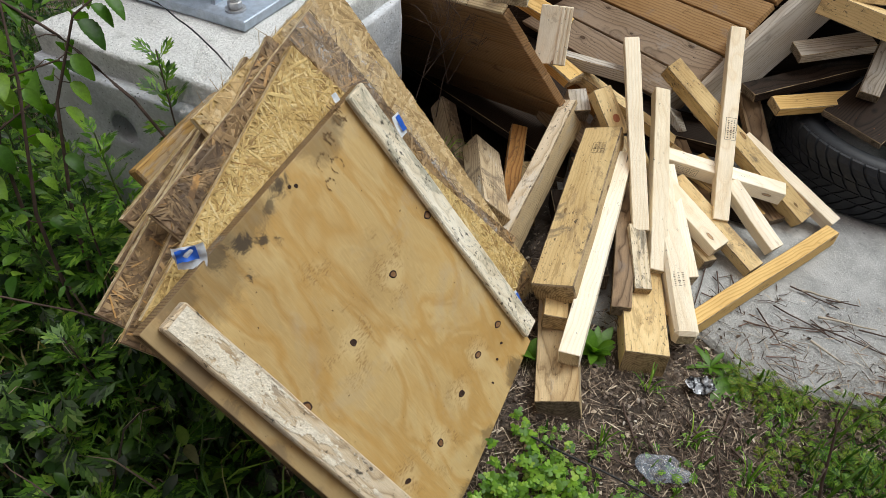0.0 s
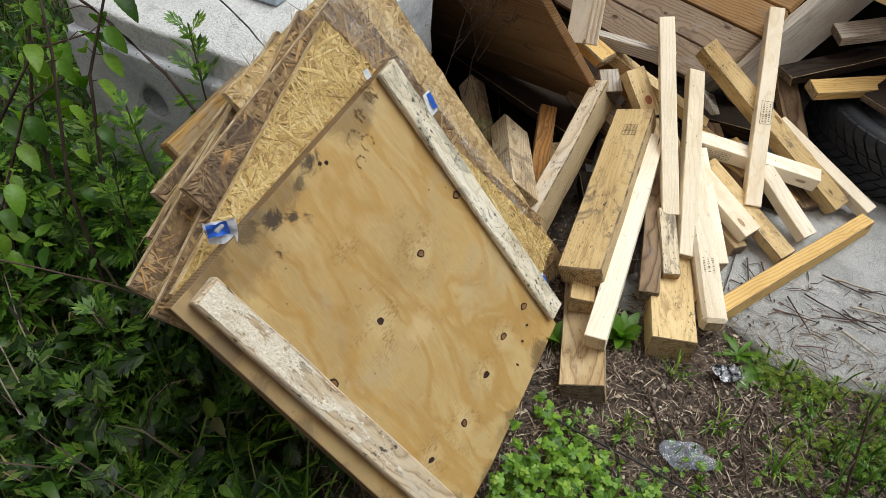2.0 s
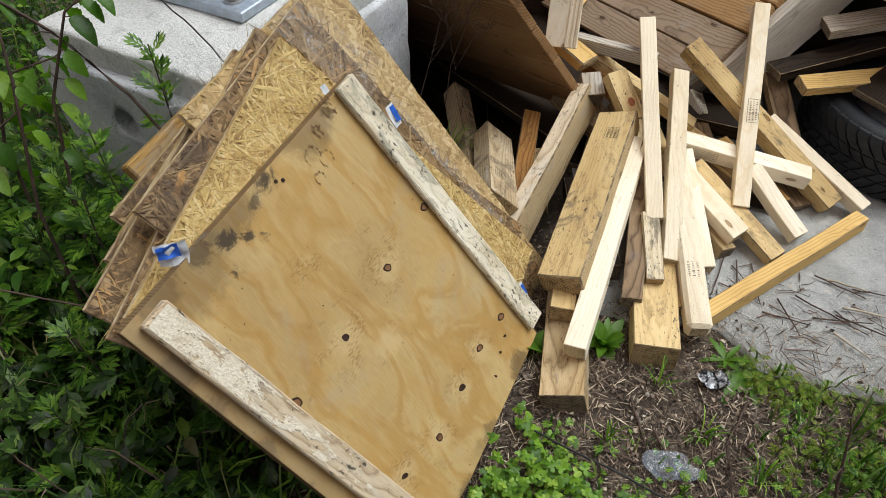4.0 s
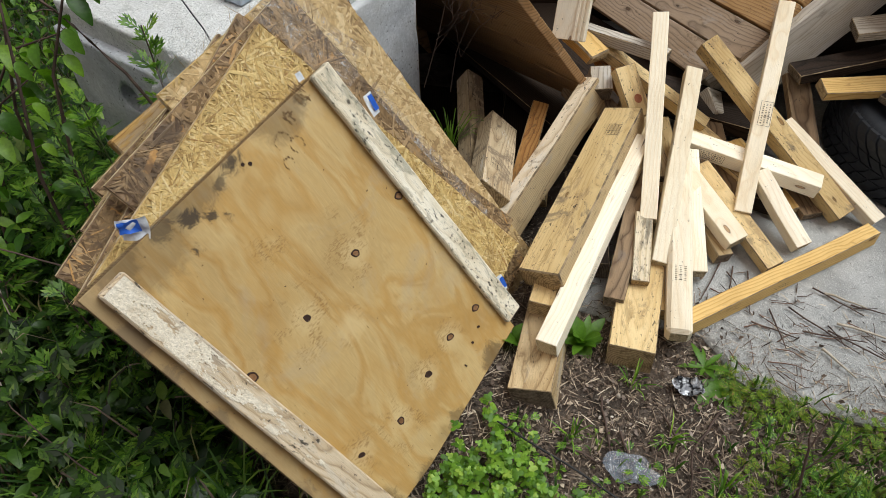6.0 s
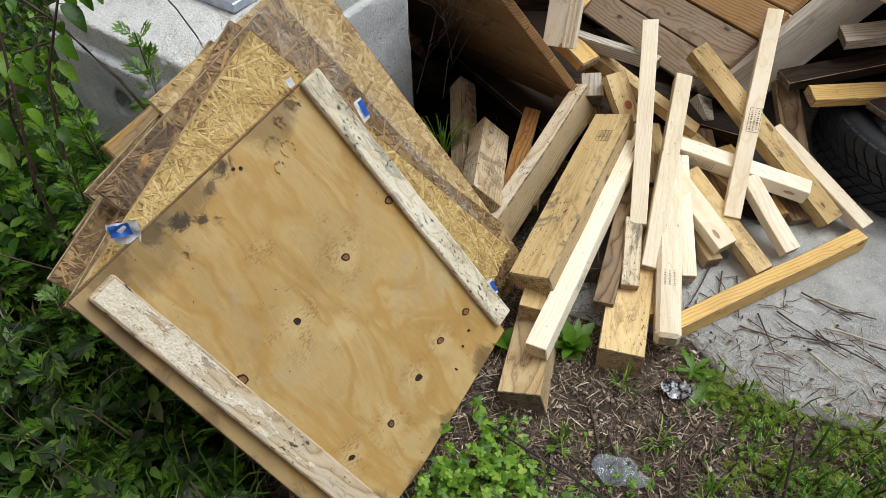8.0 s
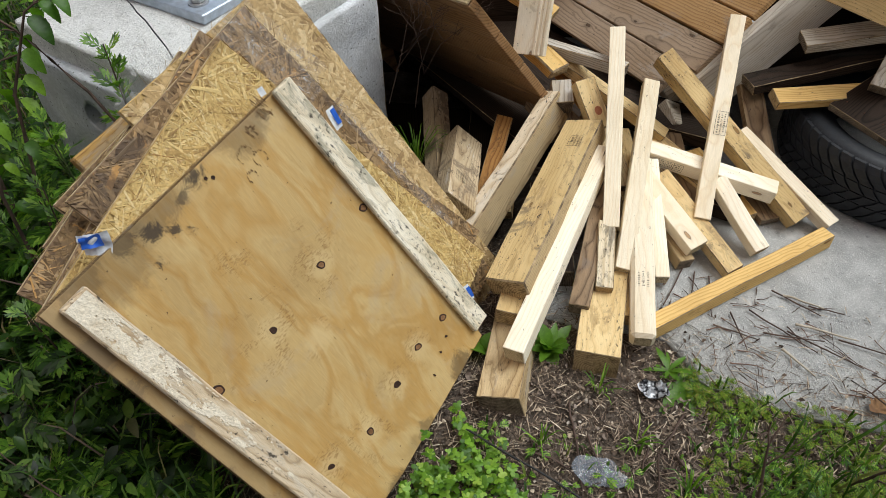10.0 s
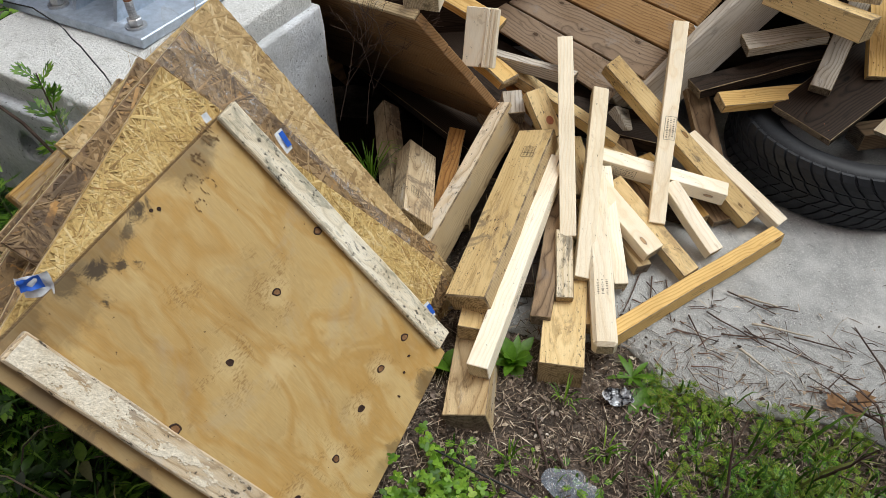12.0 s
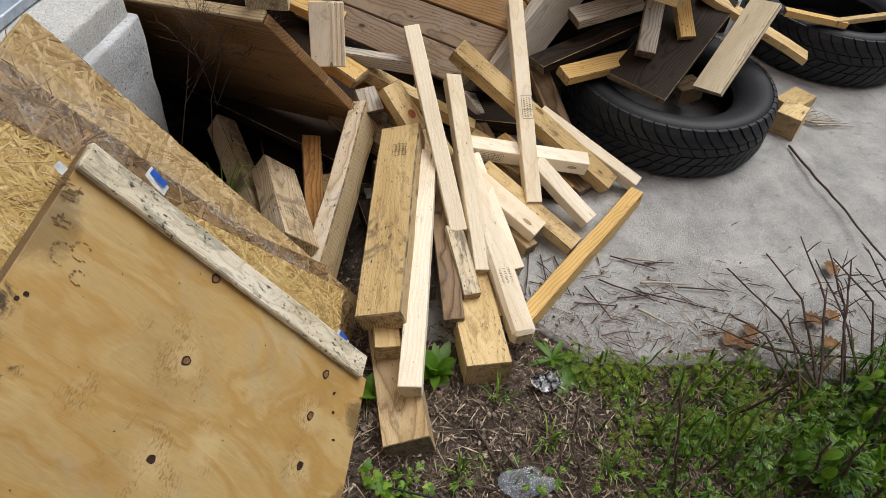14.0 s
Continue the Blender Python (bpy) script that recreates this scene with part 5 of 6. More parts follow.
timber("board", (0.93, 2.05, 0.25), (1.75, 2.05, 0.25), 0.6, 0.03, M_DARK, "added shade boards standing behind the heap", -88)
timber("board", (0.75, 1.8, 0.16), (1.2, 1.8, 0.16), 0.3, 0.02, M_DARK, "added shade board under the crate's rail", -60)
timber("board", (0.8, 1.75, 0.14), (1.25, 1.95, 0.2), 0.12, 0.02, M_DARK, "added shade board low in the heap", -10)
timber("board", (-0.095, 1.515, 0.1), (-0.6, 2.2, 0.1), 0.62, 0.03, M_DARK, "added shade boards behind the footing", 90)

# ---- twigs, litter and small things ----
rng = random.Random(11)


def twig(name, pts, r0, r1, mat, label, category="twig", side=0):
    acc = Acc()
    fine = []
    for a, b in zip(pts, pts[1:]):
        for i in range(4):
            t = i / 4
            p = Vector(a).lerp(Vector(b), t)
            fine.append(p + Vector((rng.uniform(-1, 1), rng.uniform(-1, 1), rng.uniform(-0.3, 0.6))) * r0 * 0.8)
    fine.append(Vector(pts[-1]))
    tube_into(acc, fine, r0, r1, 6)
    for i in range(side):
        p = fine[rng.randrange(len(fine) // 3, len(fine) - 1)]
        d = Vector((rng.uniform(-1, 1), rng.uniform(-1, 1), rng.uniform(0.0, 0.7))).normalized() * rng.uniform(0.02, 0.07)
        tube_into(acc, [p, p + d * 0.5 + Vector((0, 0, 0.004)), p + d], r0 * 0.5, r1 * 0.5, 4)
    return tagged(acc.ob(name, mat), label, category)


twig("twig", [(1.553, 1.386, 0.006), (1.52, 1.23, 0.02), (1.517, 1.129, 0.02), (1.48, 1.0, 0.03), (1.45, 0.87, 0.05)], 0.0035, 0.0022, M_STEM, "long dark dry twig on the slab")
for pts in ([(1.1, 0.66, 0.0), (1.08, 0.8, 0.06), (1.05, 0.957, 0.06)], [(1.1, 0.66, 0.0), (1.13, 0.82, 0.09), (1.126, 0.948, 0.1)],
            [(1.1, 0.66, 0.0), (1.17, 0.8, 0.1), (1.217, 0.962, 0.12)], [(1.14, 0.64, 0.0), (1.2, 0.78, 0.1), (1.231, 0.9, 0.14)],
            [(1.0, 0.8, 0.01), (1.12, 0.72, 0.03), (1.27, 0.66, 0.05)], [(1.2, 0.62, 0.0), (1.22, 0.75, 0.14), (1.2, 0.86, 0.16)],
            [(1.2, 0.62, 0.0), (1.3, 0.74, 0.1), (1.32, 0.88, 0.14)], [(1.05, 0.68, 0.0), (1.03, 0.78, 0.05), (0.98, 0.84, 0.06)],
            [(1.28, 0.6, 0.0), (1.34, 0.7, 0.12), (1.38, 0.82, 0.18)], [(0.9, 0.66, -0.02), (0.89, 0.62, 0.1), (0.9, 0.6, 0.2)], [(0.72, 0.56, -0.03), (0.7, 0.6, 0.12), (0.69, 0.63, 0.2)],
            [(1.16, 0.6, 0.0), (1.2, 0.74, 0.07), (1.26, 0.93, 0.07)], [(1.22, 0.58, 0.0), (1.3, 0.68, 0.06), (1.42, 0.8, 0.08)], [(1.1, 0.62, 0.0), (1.05, 0.74, 0.03), (0.94, 0.86, 0.02)],
            [(1.12, 0.6, 0.0), (1.14, 0.72, 0.12), (1.19, 0.82, 0.2)], [(1.3, 0.56, 0.0), (1.36, 0.7, 0.05), (1.36, 0.9, 0.05)], [(1.02, 0.6, -0.02), (1.06, 0.7, 0.04), (1.14, 0.84, 0.03)]):
    twig("dry_weed", pts, 0.0032, 0.0014, M_STEM, "dry brown weed stem at the slab's edge", "stem", 4)
for pts in ([(0.91, 1.055, 0.006), (0.98, 1.04, 0.006)], [(0.78, 1.03, 0.006), (0.9, 0.93, 0.006)], [(0.84, 1.09, 0.007), (0.93, 1.03, 0.006)], [(0.74, 1.02, 0.006), (0.76, 0.92, 0.006)],
            [(0.8, 0.97, 0.005), (0.92, 0.96, 0.008)], [(0.85, 0.98, 0.006), (0.98, 0.9, 0.008)], [(0.7, 0.98, 0.005), (0.79, 0.95, 0.005)], [(0.95, 0.97, 0.006), (1.06, 0.93, 0.01)],
            [(0.66, 1.15, 0.006), (0.6, 1.02, 0.006)], [(0.68, 1.13, 0.006), (0.65, 0.99, 0.006)], [(0.71, 1.12, 0.006), (0.7, 1.0, 0.006)]):
    twig("twig", pts, 0.0019, 0.0011, M_STEM, "thin dark twig lying on the slab")
for pts in ([(0.86, 1.08, 0.008), (0.94, 1.05, 0.008)], [(0.87, 1.0, 0.008), (0.99, 0.97, 0.008)], [(0.83, 0.93, 0.008), (0.88, 0.87, 0.008)]):
    twig("splinter", pts, 0.003, 0.0015, M_STRAWSTEM, "bleached wood splinter on the slab", "splinter")
for k in range(7):
    twig("splinter", [(1.66 + 0.006 * k, 1.5 - 0.007 * k, 0.012), (1.76 + 0.01 * k, 1.53 - 0.016 * k, 0.008)], 0.0032, 0.001, M_STRAWSTEM, "bleached splinter torn off the offcut", "splinter", 1)
twig("cable", [(0.2, 0.68, -0.005), (0.34, 0.62, -0.02), (0.48, 0.55, -0.03), (0.62, 0.46, -0.04), (0.75, 0.34, -0.06)], 0.0021, 0.0021, M_CABLE, "thin black cable lying in the litter", "cable")
twig("cable", [(-0.27, 0.98, 0.50), (-0.33, 1.0, 0.54), (-0.415, 1.092, 0.56), (-0.52, 1.2, 0.56), (-0.62, 1.29, 0.545), (-0.8, 1.36, 0.54)], 0.0015, 0.0015, M_CABLE, "thin black cable over the concrete footing", "cable")

for i in range(120):
    x = rng.uniform(0.62, 1.4)
    y = slab_edge(x) + 0.02 + 0.26 * rng.random() ** 1.7
    if y < slab_edge(x) + 0.02:
        continue
    a, ln = rng.gauss(-0.5, 0.6), rng.uniform(0.03, 0.09)
    d = Vector((math.cos(a), math.sin(a), 0)) * ln
    twig("twig", [(x, y, 0.004), Vector((x, y, 0.005)) + d * 0.5 + Vector((0, rng.uniform(-0.01, 0.01), 0)), Vector((x, y, 0.004)) + d], rng.uniform(0.0007, 0.0016), 0.0006, M_STRAWSTEM if i % 4 == 0 else M_REDTWIG if i % 3 else M_STEM, "thin dry twig lying on the slab" if i % 4 else "thin bleached straw lying on the slab")
crumple("foil_scrap", 0.07, 0.042, 0.013, M_FOIL, pose(0.565, 0.806, 0.004), "crumpled scrap of silver foil on the soil", "foil", seed=9, nx=40, ny=26, rounded=True)
crumple("plastic_scrap", 0.1, 0.056, 0.008, M_SCRAP, pose(0.455, 0.63, soil_z(0.455, 0.63) + 0.022, 8, 0, -12), "clear plastic scrap lying in the litter", "plastic scrap", seed=15, nx=20, ny=14, rounded=True)
for i, (x, y) in enumerate(((0.99, 0.79), (1.03, 0.8), (1.21, 0.8), (1.0, 0.82), (1.24, 0.83), (1.17, 0.75), (1.33, 0.92))):
    acc = Acc()
    put(acc, leaf_shape(0.032 + 0.004 * (i % 4), 0.028, -0.3, 0.5, 8, 1.1, 0.5), pose(x, y, 0.012, 0, 10, 70 * i))
    tagged(acc.ob("dead_leaf", M_DEADLEAF), "curled brown dead leaf on the slab", "leaf", "dead leaves")
for pts in ([(0.52, 0.74, 0), (0.55, 0.69, 0), (0.53, 0.63, 0), (0.46, 0.6, 0)], [(0.4, 0.76, 0), (0.42, 0.68, 0), (0.43, 0.58, 0)], [(0.44, 0.7, 0), (0.47, 0.62, 0), (0.5, 0.52, 0)], [(0.6, 0.68, 0), (0.66, 0.6, 0), (0.7, 0.5, 0)],
            [(0.34, 0.66, 0), (0.4, 0.64, 0), (0.47, 0.66, 0)], [(0.5, 0.5, 0), (0.58, 0.54, 0), (0.68, 0.55, 0)], [(0.36, 0.55, 0), (0.44, 0.5, 0), (0.55, 0.47, 0)], [(0.62, 0.76, 0), (0.57, 0.68, 0), (0.56, 0.58, 0)]):
    twig("root", [(x, y, soil_z(x, y) + 0.009) for x, y, z in pts], 0.0026, 0.0014, M_STEM, "dark dry root lying in the litter", "root", 2)


def on_soil(x, y):
    if x > 0.33 and y > slab_edge(x):
        return 0.001
    return soil_z(x, y)


def litter(count, x0, x1, y0, y1, slab_keep):
    acc = Acc()
    for i in range(count):
        x, y = rng.uniform(x0, x1), rng.uniform(y0, y1)
        past = y - slab_edge(x) if x > 0.33 else -1.0
        if past > 0 and rng.random() > slab_keep * math.exp(-past * 9):
            continue
        if x < -0.35 and y > 0.95:
            continue
        a, ln, w = rng.uniform(0, math.pi * 2), rng.uniform(0.006, 0.045) * (1.8 if rng.random() < 0.05 else 1.0), rng.uniform(0.0003, 0.0014)
        if rng.random() < 0.09:
            ln, w = rng.uniform(0.006, 0.014), rng.uniform(0.002, 0.005)
        z = on_soil(x, y) + rng.uniform(0.001, 0.007)
        d = Vector((math.cos(a), math.sin(a), rng.uniform(-0.15, 0.15))) * ln / 2
        s = Vector((-math.sin(a), math.cos(a), rng.uniform(-0.4, 0.4))) * w
        c = Vector((x, y, z))
        up = Vector((0, 0, w * 0.8))
        acc.add([c - d - s * 0.5, c - s + up, c + d, c + s + up, c - d + s * 0.5], [(0, 1, 3, 4), (1, 2, 3)])
    tagged(acc.ob("leaf_litter", M_STRAW, smooth=False), "dry straw, bark and leaf litter on the soil", "litter", kind="stuff")




def flakes(count, x0, x1, y0, y1):
    """Broken dead leaves and bark: small curled plates."""
    acc = Acc()
    for i in range(count):
        x, y = rng.uniform(x0, x1), rng.uniform(y0, y1)
        past = y - slab_edge(x) if x > 0.33 else -1.0
        if past > 0 and rng.random() > 0.2 * math.exp(-past * 14):
            continue
        r = rng.uniform(0.002, 0.0055) * (1.9 if rng.random() < 0.08 else 1.0)
        m = Matrix.Translation((x, y, on_soil(x, y) + rng.uniform(0.003, 0.009))) @ pose(0, 0, 0, rng.gauss(0, 35), rng.gauss(0, 35), rng.uniform(0, 360))
        k, curl = rng.uniform(0.45, 0.9), rng.uniform(-0.5, 0.7)
        pts = [(math.cos(a) * r * rng.uniform(0.7, 1.2), math.sin(a) * r * k * rng.uniform(0.7, 1.2)) for a in (0, 0.9, 1.7, 2.6, 3.5, 4.4, 5.4)]
        acc.add([m @ Vector((px, py, curl * px * px / r)) for px, py in pts] + [m @ Vector((0, 0, 0))], [(j, (j + 1) % 7, 7) for j in range(7)])
    tagged(acc.ob("leaf_flakes", M_FLAKE, smooth=False), "broken dead leaves and bark flakes on the soil", "litter", kind="stuff")


def crumbs(count, x0, x1, y0, y1, slab_keep):
    """Grit, bark and wood crumbs: small uneven lumps."""
    acc = Acc()
    for i in range(count):
        x, y = rng.uniform(x0, x1), rng.uniform(y0, y1)
        past = y - slab_edge(x) if x > 0.33 else -1.0
        if past > 0 and rng.random() > slab_keep * math.exp(-past * 6):
            continue
        r = rng.uniform(0.0009, 0.0016) if past > 0 else rng.uniform(0.0012, 0.0042)
        c = Vector((x, y, on_soil(x, y) + r * 0.3))
        a = rng.uniform(0, 6.28)
        k, l = rng.uniform(0.6, 1.7), rng.uniform(0.5, 1.0)
        ca, sa = math.cos(a), math.sin(a)
        pts = [(k, 0.2, 0), (0.1, l, 0.1), (-k, -0.1, 0), (-0.2, -l, 0), (0.2, 0.1, 0.8), (0, 0, -0.4)]
        acc.add([c + Vector((ca * px - sa * py, sa * px + ca * py, pz)) * r for px, py, pz in pts],
                [(0, 1, 4), (1, 2, 4), (2, 3, 4), (3, 0, 4), (1, 0, 5), (2, 1, 5), (3, 2, 5), (0, 3, 5)])
    tagged(acc.ob("grit", M_STRAW, smooth=False), "grit, bark and wood crumbs on soil and slab", "grit", kind="stuff")


litter(36000, -0.3, 1.5, 0.25, 1.2, 0.3)
flakes(6500, 0.0, 1.5, 0.25, 1.1)
litter(5000, -1.2, -0.2, 0.1, 1.0, 0.0)
crumbs(16000, 0.0, 1.5, 0.3, 1.3, 0.22)


def sand(count):
    """Pale sand and mortar crumbs swept along the slab's edge."""
    acc = Acc()
    for i in range(count):
        x = rng.uniform(0.6, 1.35)
        y = slab_edge(x) + abs(rng.gauss(0, 0.1))
        if noise.noise((x * 9, y * 9, 3)) < rng.uniform(-0.35, 0.2):
            continue
        r = rng.uniform(0.0005, 0.0017)
        c = Vector((x, y, r * 0.3))
        a = rng.uniform(0, 6.28)
        ca, sa = math.cos(a) * r, math.sin(a) * r
        acc.add([c + Vector((ca, sa, 0)), c + Vector((-sa, ca, 0)), c - Vector((ca, sa, 0)), c - Vector((-sa, ca, 0)), c + Vector((0, 0, r * 0.9))], [(0, 1, 4), (1, 2, 4), (2, 3, 4), (3, 0, 4)])
    tagged(acc.ob("sand", M_SAND, smooth=False), "pale sand and mortar crumbs along the slab's edge", "sand", kind="stuff")


sand(15000)

# ---- plants ----
STACK_INV, FOOT_INV = STACK.inverted(), FOOT.inverted()


def clear_of_things(x, y, h=0.1):
    """Keeps plants out of the footing, the sheets and the timbers."""
    if 0.2 < x < 0.64 and y > 0.7:
        return False
    z = on_soil(x, y)
    for k in (0.0, 0.5, 1.0):
        v = STACK_INV @ Vector((x, y, z + h * k))
        if -0.16 < v.x < 0.705 and -0.54 < v.y < 0.2 and -0.24 < v.z < 0.006 + 0.12 * h:
            return False
    v = FOOT_INV @ Vector((x, y, 0))
    return not (-0.55 < v.x < 0.04 and v.y > -0.03)


def grass(count, box, hmin, hmax, mat, label, keep=None, lean=0.5):
    acc = Acc()
    for i in range(count):
        x, y = rng.uniform(box[0], box[1]), rng.uniform(box[2], box[3])
        h = rng.uniform(hmin, hmax)
        if not clear_of_things(x, y, h + 0.02) or (keep and rng.random() > keep(x, y)):
            continue
        a = rng.uniform(0, 2 * math.pi)
        ln = lean * rng.uniform(0.3, 1.3) * h
        w = rng.uniform(0.0012, 0.003)
        o = Vector((x, y, on_soil(x, y) - 0.004))
        d = Vector((math.cos(a), math.sin(a), 0))
        s = Vector((-d.y, d.x, 0)) * w
        p1 = o + d * ln * 0.25 + Vector((0, 0, h * 0.55))
        p2 = o + d * ln * 0.65 + Vector((0, 0, h * 0.92))
        p3 = o + d * ln * 1.1 + Vector((0, 0, h * 0.9))
        acc.add([o - s, o + s, p1 + s, p1 - s, p2 + s * 0.7, p2 - s * 0.7, p3], [(0, 1, 2, 3), (3, 2, 4, 5), (5, 4, 6)])
    tagged(acc.ob("grass", mat), label, "grass", kind="stuff")


def herb_layer(name, count, box, hmin, hmax, shape_of, mat, label, keep=None):
    """Low plants past counting: leaves on thin stalks."""
    acc = Acc()
    for i in range(count):
        x, y = rng.uniform(box[0], box[1]), rng.uniform(box[2], box[3])
        h = rng.uniform(hmin, hmax)
        if not clear_of_things(x, y, h + 0.03) or (keep and rng.random() > keep(x, y)):
            continue
        z = on_soil(x, y)
        a = rng.uniform(0, 360)
        tip = Vector((x + 0.3 * h * math.cos(radians(a)), y + 0.3 * h * math.sin(radians(a)), z + h))
        acc.add([(x - 0.0008, y, z - 0.003), (x + 0.0008, y, z - 0.003), tip], [(0, 1, 2)])
        for shp, da in shape_of():
            put(acc, shp, Matrix.Translation(tip) @ pose(0, 0, 0, rng.uniform(-25, 25), rng.uniform(-25, 30), a + da))
    tagged(acc.ob(name, mat), label, "undergrowth", kind="stuff")


def palm_leaf(s, cup=0.25):
    """A rounded leaf cut into five blunt lobes, its stalk at the origin."""
    vs, n = [(0, 0, 0), (s * 0.5, 0, 0.06 * s)], 21
    for i in range(n):
        a = -2.5 + 5.0 * i / (n - 1)
        r = s * (0.2 + 0.36 * abs(math.cos(a * 1.55)) + 0.05 * (i % 2)) * (1.0 - 0.1 * abs(a) / 2.5)
        x, y = s * 0.42 + r * math.cos(a), r * math.sin(a)
        vs.append((x, y, cup * (y * y) / s - 0.12 * x * x / s))
    return vs, [(1, i + 2, i + 3) for i in range(n - 1)] + [(0, 2, 1), (0, 1, n + 1)]


def lobed_cover():
    return [(palm_leaf(rng.uniform(0.009, 0.021)), d + rng.uniform(-40, 40)) for d in (0, 75, 150, 225, 300)]


def cut_leaf():
    return [(lobed_shape(rng.uniform(0.04, 0.085), 3, 0.3, 0.15), 0)]


def small_cut():
    return [(lobed_shape(rng.uniform(0.012, 0.03), 3, 0.3, 0.1), d) for d in (0, 110, 230)]


def oval():
    s = rng.uniform(0.018, 0.05)
    return [(leaf_shape(s, s * 0.42, 0.3, 0.25, 5, 1.4), d) for d in (0, 170)]


def feather():
    return [(lobed_shape(rng.uniform(0.014, 0.03), 4, 0.2, 0.06), d) for d in (0, 120, 240)]


def patch(cx, cy, r):
    return lambda x, y: max(0.0, 1.2 - ((x - cx) ** 2 + (y - cy) ** 2) / (r * r))


def ragged(box):
    """Thins plants out unevenly towards the outline of their patch."""
    return lambda x, y: min(x - box[0], box[1] - x, y - box[2], box[3] - y) > 0.02 + 0.2 * (0.5 + noise.noise((x * 4, y * 4, 6)))


FAR_LEFT = (-2.5, -0.6, 0.95, 2.7)
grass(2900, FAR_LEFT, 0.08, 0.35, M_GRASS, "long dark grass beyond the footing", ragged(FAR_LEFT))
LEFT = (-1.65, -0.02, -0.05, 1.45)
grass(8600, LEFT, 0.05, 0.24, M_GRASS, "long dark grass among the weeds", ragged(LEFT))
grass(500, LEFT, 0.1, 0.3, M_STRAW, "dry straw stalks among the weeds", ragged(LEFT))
# M_DEEP layers have the undergrowth's shade in their colour
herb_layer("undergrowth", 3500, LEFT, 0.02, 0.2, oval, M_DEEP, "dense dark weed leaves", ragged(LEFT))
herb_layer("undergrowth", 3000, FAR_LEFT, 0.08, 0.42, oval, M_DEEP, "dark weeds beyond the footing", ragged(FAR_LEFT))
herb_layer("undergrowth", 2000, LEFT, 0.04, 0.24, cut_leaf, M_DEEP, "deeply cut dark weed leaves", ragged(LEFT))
NEAR_LEFT = (-0.55, -0.04, 0.1, 0.6)
herb_layer("undergrowth", 420, NEAR_LEFT, 0.03, 0.16, cut_leaf, M_LEAF, "cut green weed leaves below the sheets")
herb_layer("undergrowth", 260, NEAR_LEFT, 0.03, 0.13, oval, M_LEAF, "green oval weed leaves below the sheets")
grass(500, NEAR_LEFT, 0.08, 0.22, M_LEAF, "fresh green grass below the sheets", None, 0.9)
# lit leaves suggested by the brighter M_LEAF green
herb_layer("undergrowth", 700, (-1.5, -0.4, 0.78, 1.4), 0.1, 0.34, oval, M_LEAF, "weed leaves in a brighter green, as if lit")
herb_layer("ground_cover", 1500, (-0.1, 0.4, 0.25, 0.8), 0.006, 0.065, lobed_cover, M_COVER, "bright green low lobed leaves", lambda x, y: patch(0.09, 0.585, 0.18)(x, y) * (noise.noise((x * 22, y * 22, 4)) > -0.12))
herb_layer("ground_cover", 750, (0.1, 0.45, 0.3, 0.68), 0.006, 0.045, lobed_cover, M_COVER, "bright green low lobed leaves", lambda x, y: patch(0.26, 0.5, 0.13)(x, y) * (noise.noise((x * 24, y * 24, 8)) > 0.0))
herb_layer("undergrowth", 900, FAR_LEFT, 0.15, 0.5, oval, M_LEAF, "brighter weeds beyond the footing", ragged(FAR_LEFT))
herb_layer("ground_cover", 300, (0.2, 0.75, 0.3, 0.78), 0.006, 0.028, small_cut, M_COVER, "bright green low leaves", lambda x, y: 0.25 + patch(0.3, 0.52, 0.14)(x, y))
herb_layer("ground_cover", 3300, (0.5, 1.5, 0.3, 0.95), 0.004, 0.03, feather, M_MOSSGREEN, "fine feathery green ground plants", lambda x, y: (noise.noise((x * 13, y * 13, 7)) > -0.08) * (1.0 if slab_edge(x) - 0.17 < y < slab_edge(x) + 0.03 * noise.noise((x * 19, 3, 0)) else 0.2 * (x > 0.62) * (y < slab_edge(x))))
herb_layer("ground_cover", 900, (0.72, 1.7, 0.2, 0.7), 0.005, 0.1, small_cut, M_LEAF, "green weeds along the slab's edge", lambda x, y: noise.noise((x * 11, y * 11, 2)) > -0.1)
grass(1500, (0.2, 1.5, 0.3, 0.9), 0.015, 0.05, M_GRASS, "short grass in the litter", lambda x, y: (1.0 if x > 0.6 else 0.4) * (y < slab_edge(x) + 0.01))
grass(700, (0.7, 1.7, 0.2, 0.72), 0.04, 0.16, M_GRASS, "grass along the slab's edge")


def weed(x, y, h, seed, z0=None, lean=(0.0, 0.0), leaf=0.075):
    """An upright weed with deeply cut leaves, crowded at its tip."""
    r = random.Random(seed)
    z0 = on_soil(x, y) if z0 is None else z0
    thing = empty("weed", pose(x, y, z0))
    tagged(thing, "upright green weed with deeply cut leaves", "weed", "upright weeds")
    pts = [Vector((lean[0] * t + 0.01 * math.sin(t * 5 + seed), lean[1] * t, h * t)) for t in (0, 0.2, 0.4, 0.6, 0.8, 1.0)]
    acc = Acc()
    tube_into(acc, pts, 0.0034, 0.0012, 6)
    acc.ob("stem", M_GSTEM if seed % 2 else M_STEM, thing)
    acc = Acc()
    n = int(16 + h * 38)
    for i in range(n):
        t = 0.18 + 0.82 * (i / n) ** 0.75
        k = min(4, int(t * 5))
        p = pts[k].lerp(pts[k + 1], min(1, t * 5 - k))
        ln = leaf * (1.15 - 0.55 * t) * r.uniform(0.75, 1.2)
        put(acc, lobed_shape(ln, 3, 0.3 - 0.2 * (t > 0.8), 0.11), Matrix.Translation(p) @ pose(0, 0, 0, r.uniform(-25, 25), r.uniform(-30, 5) - 32 * (t > 0.8), i * 137.5))
    acc.ob("foliage", M_LEAF, thing)


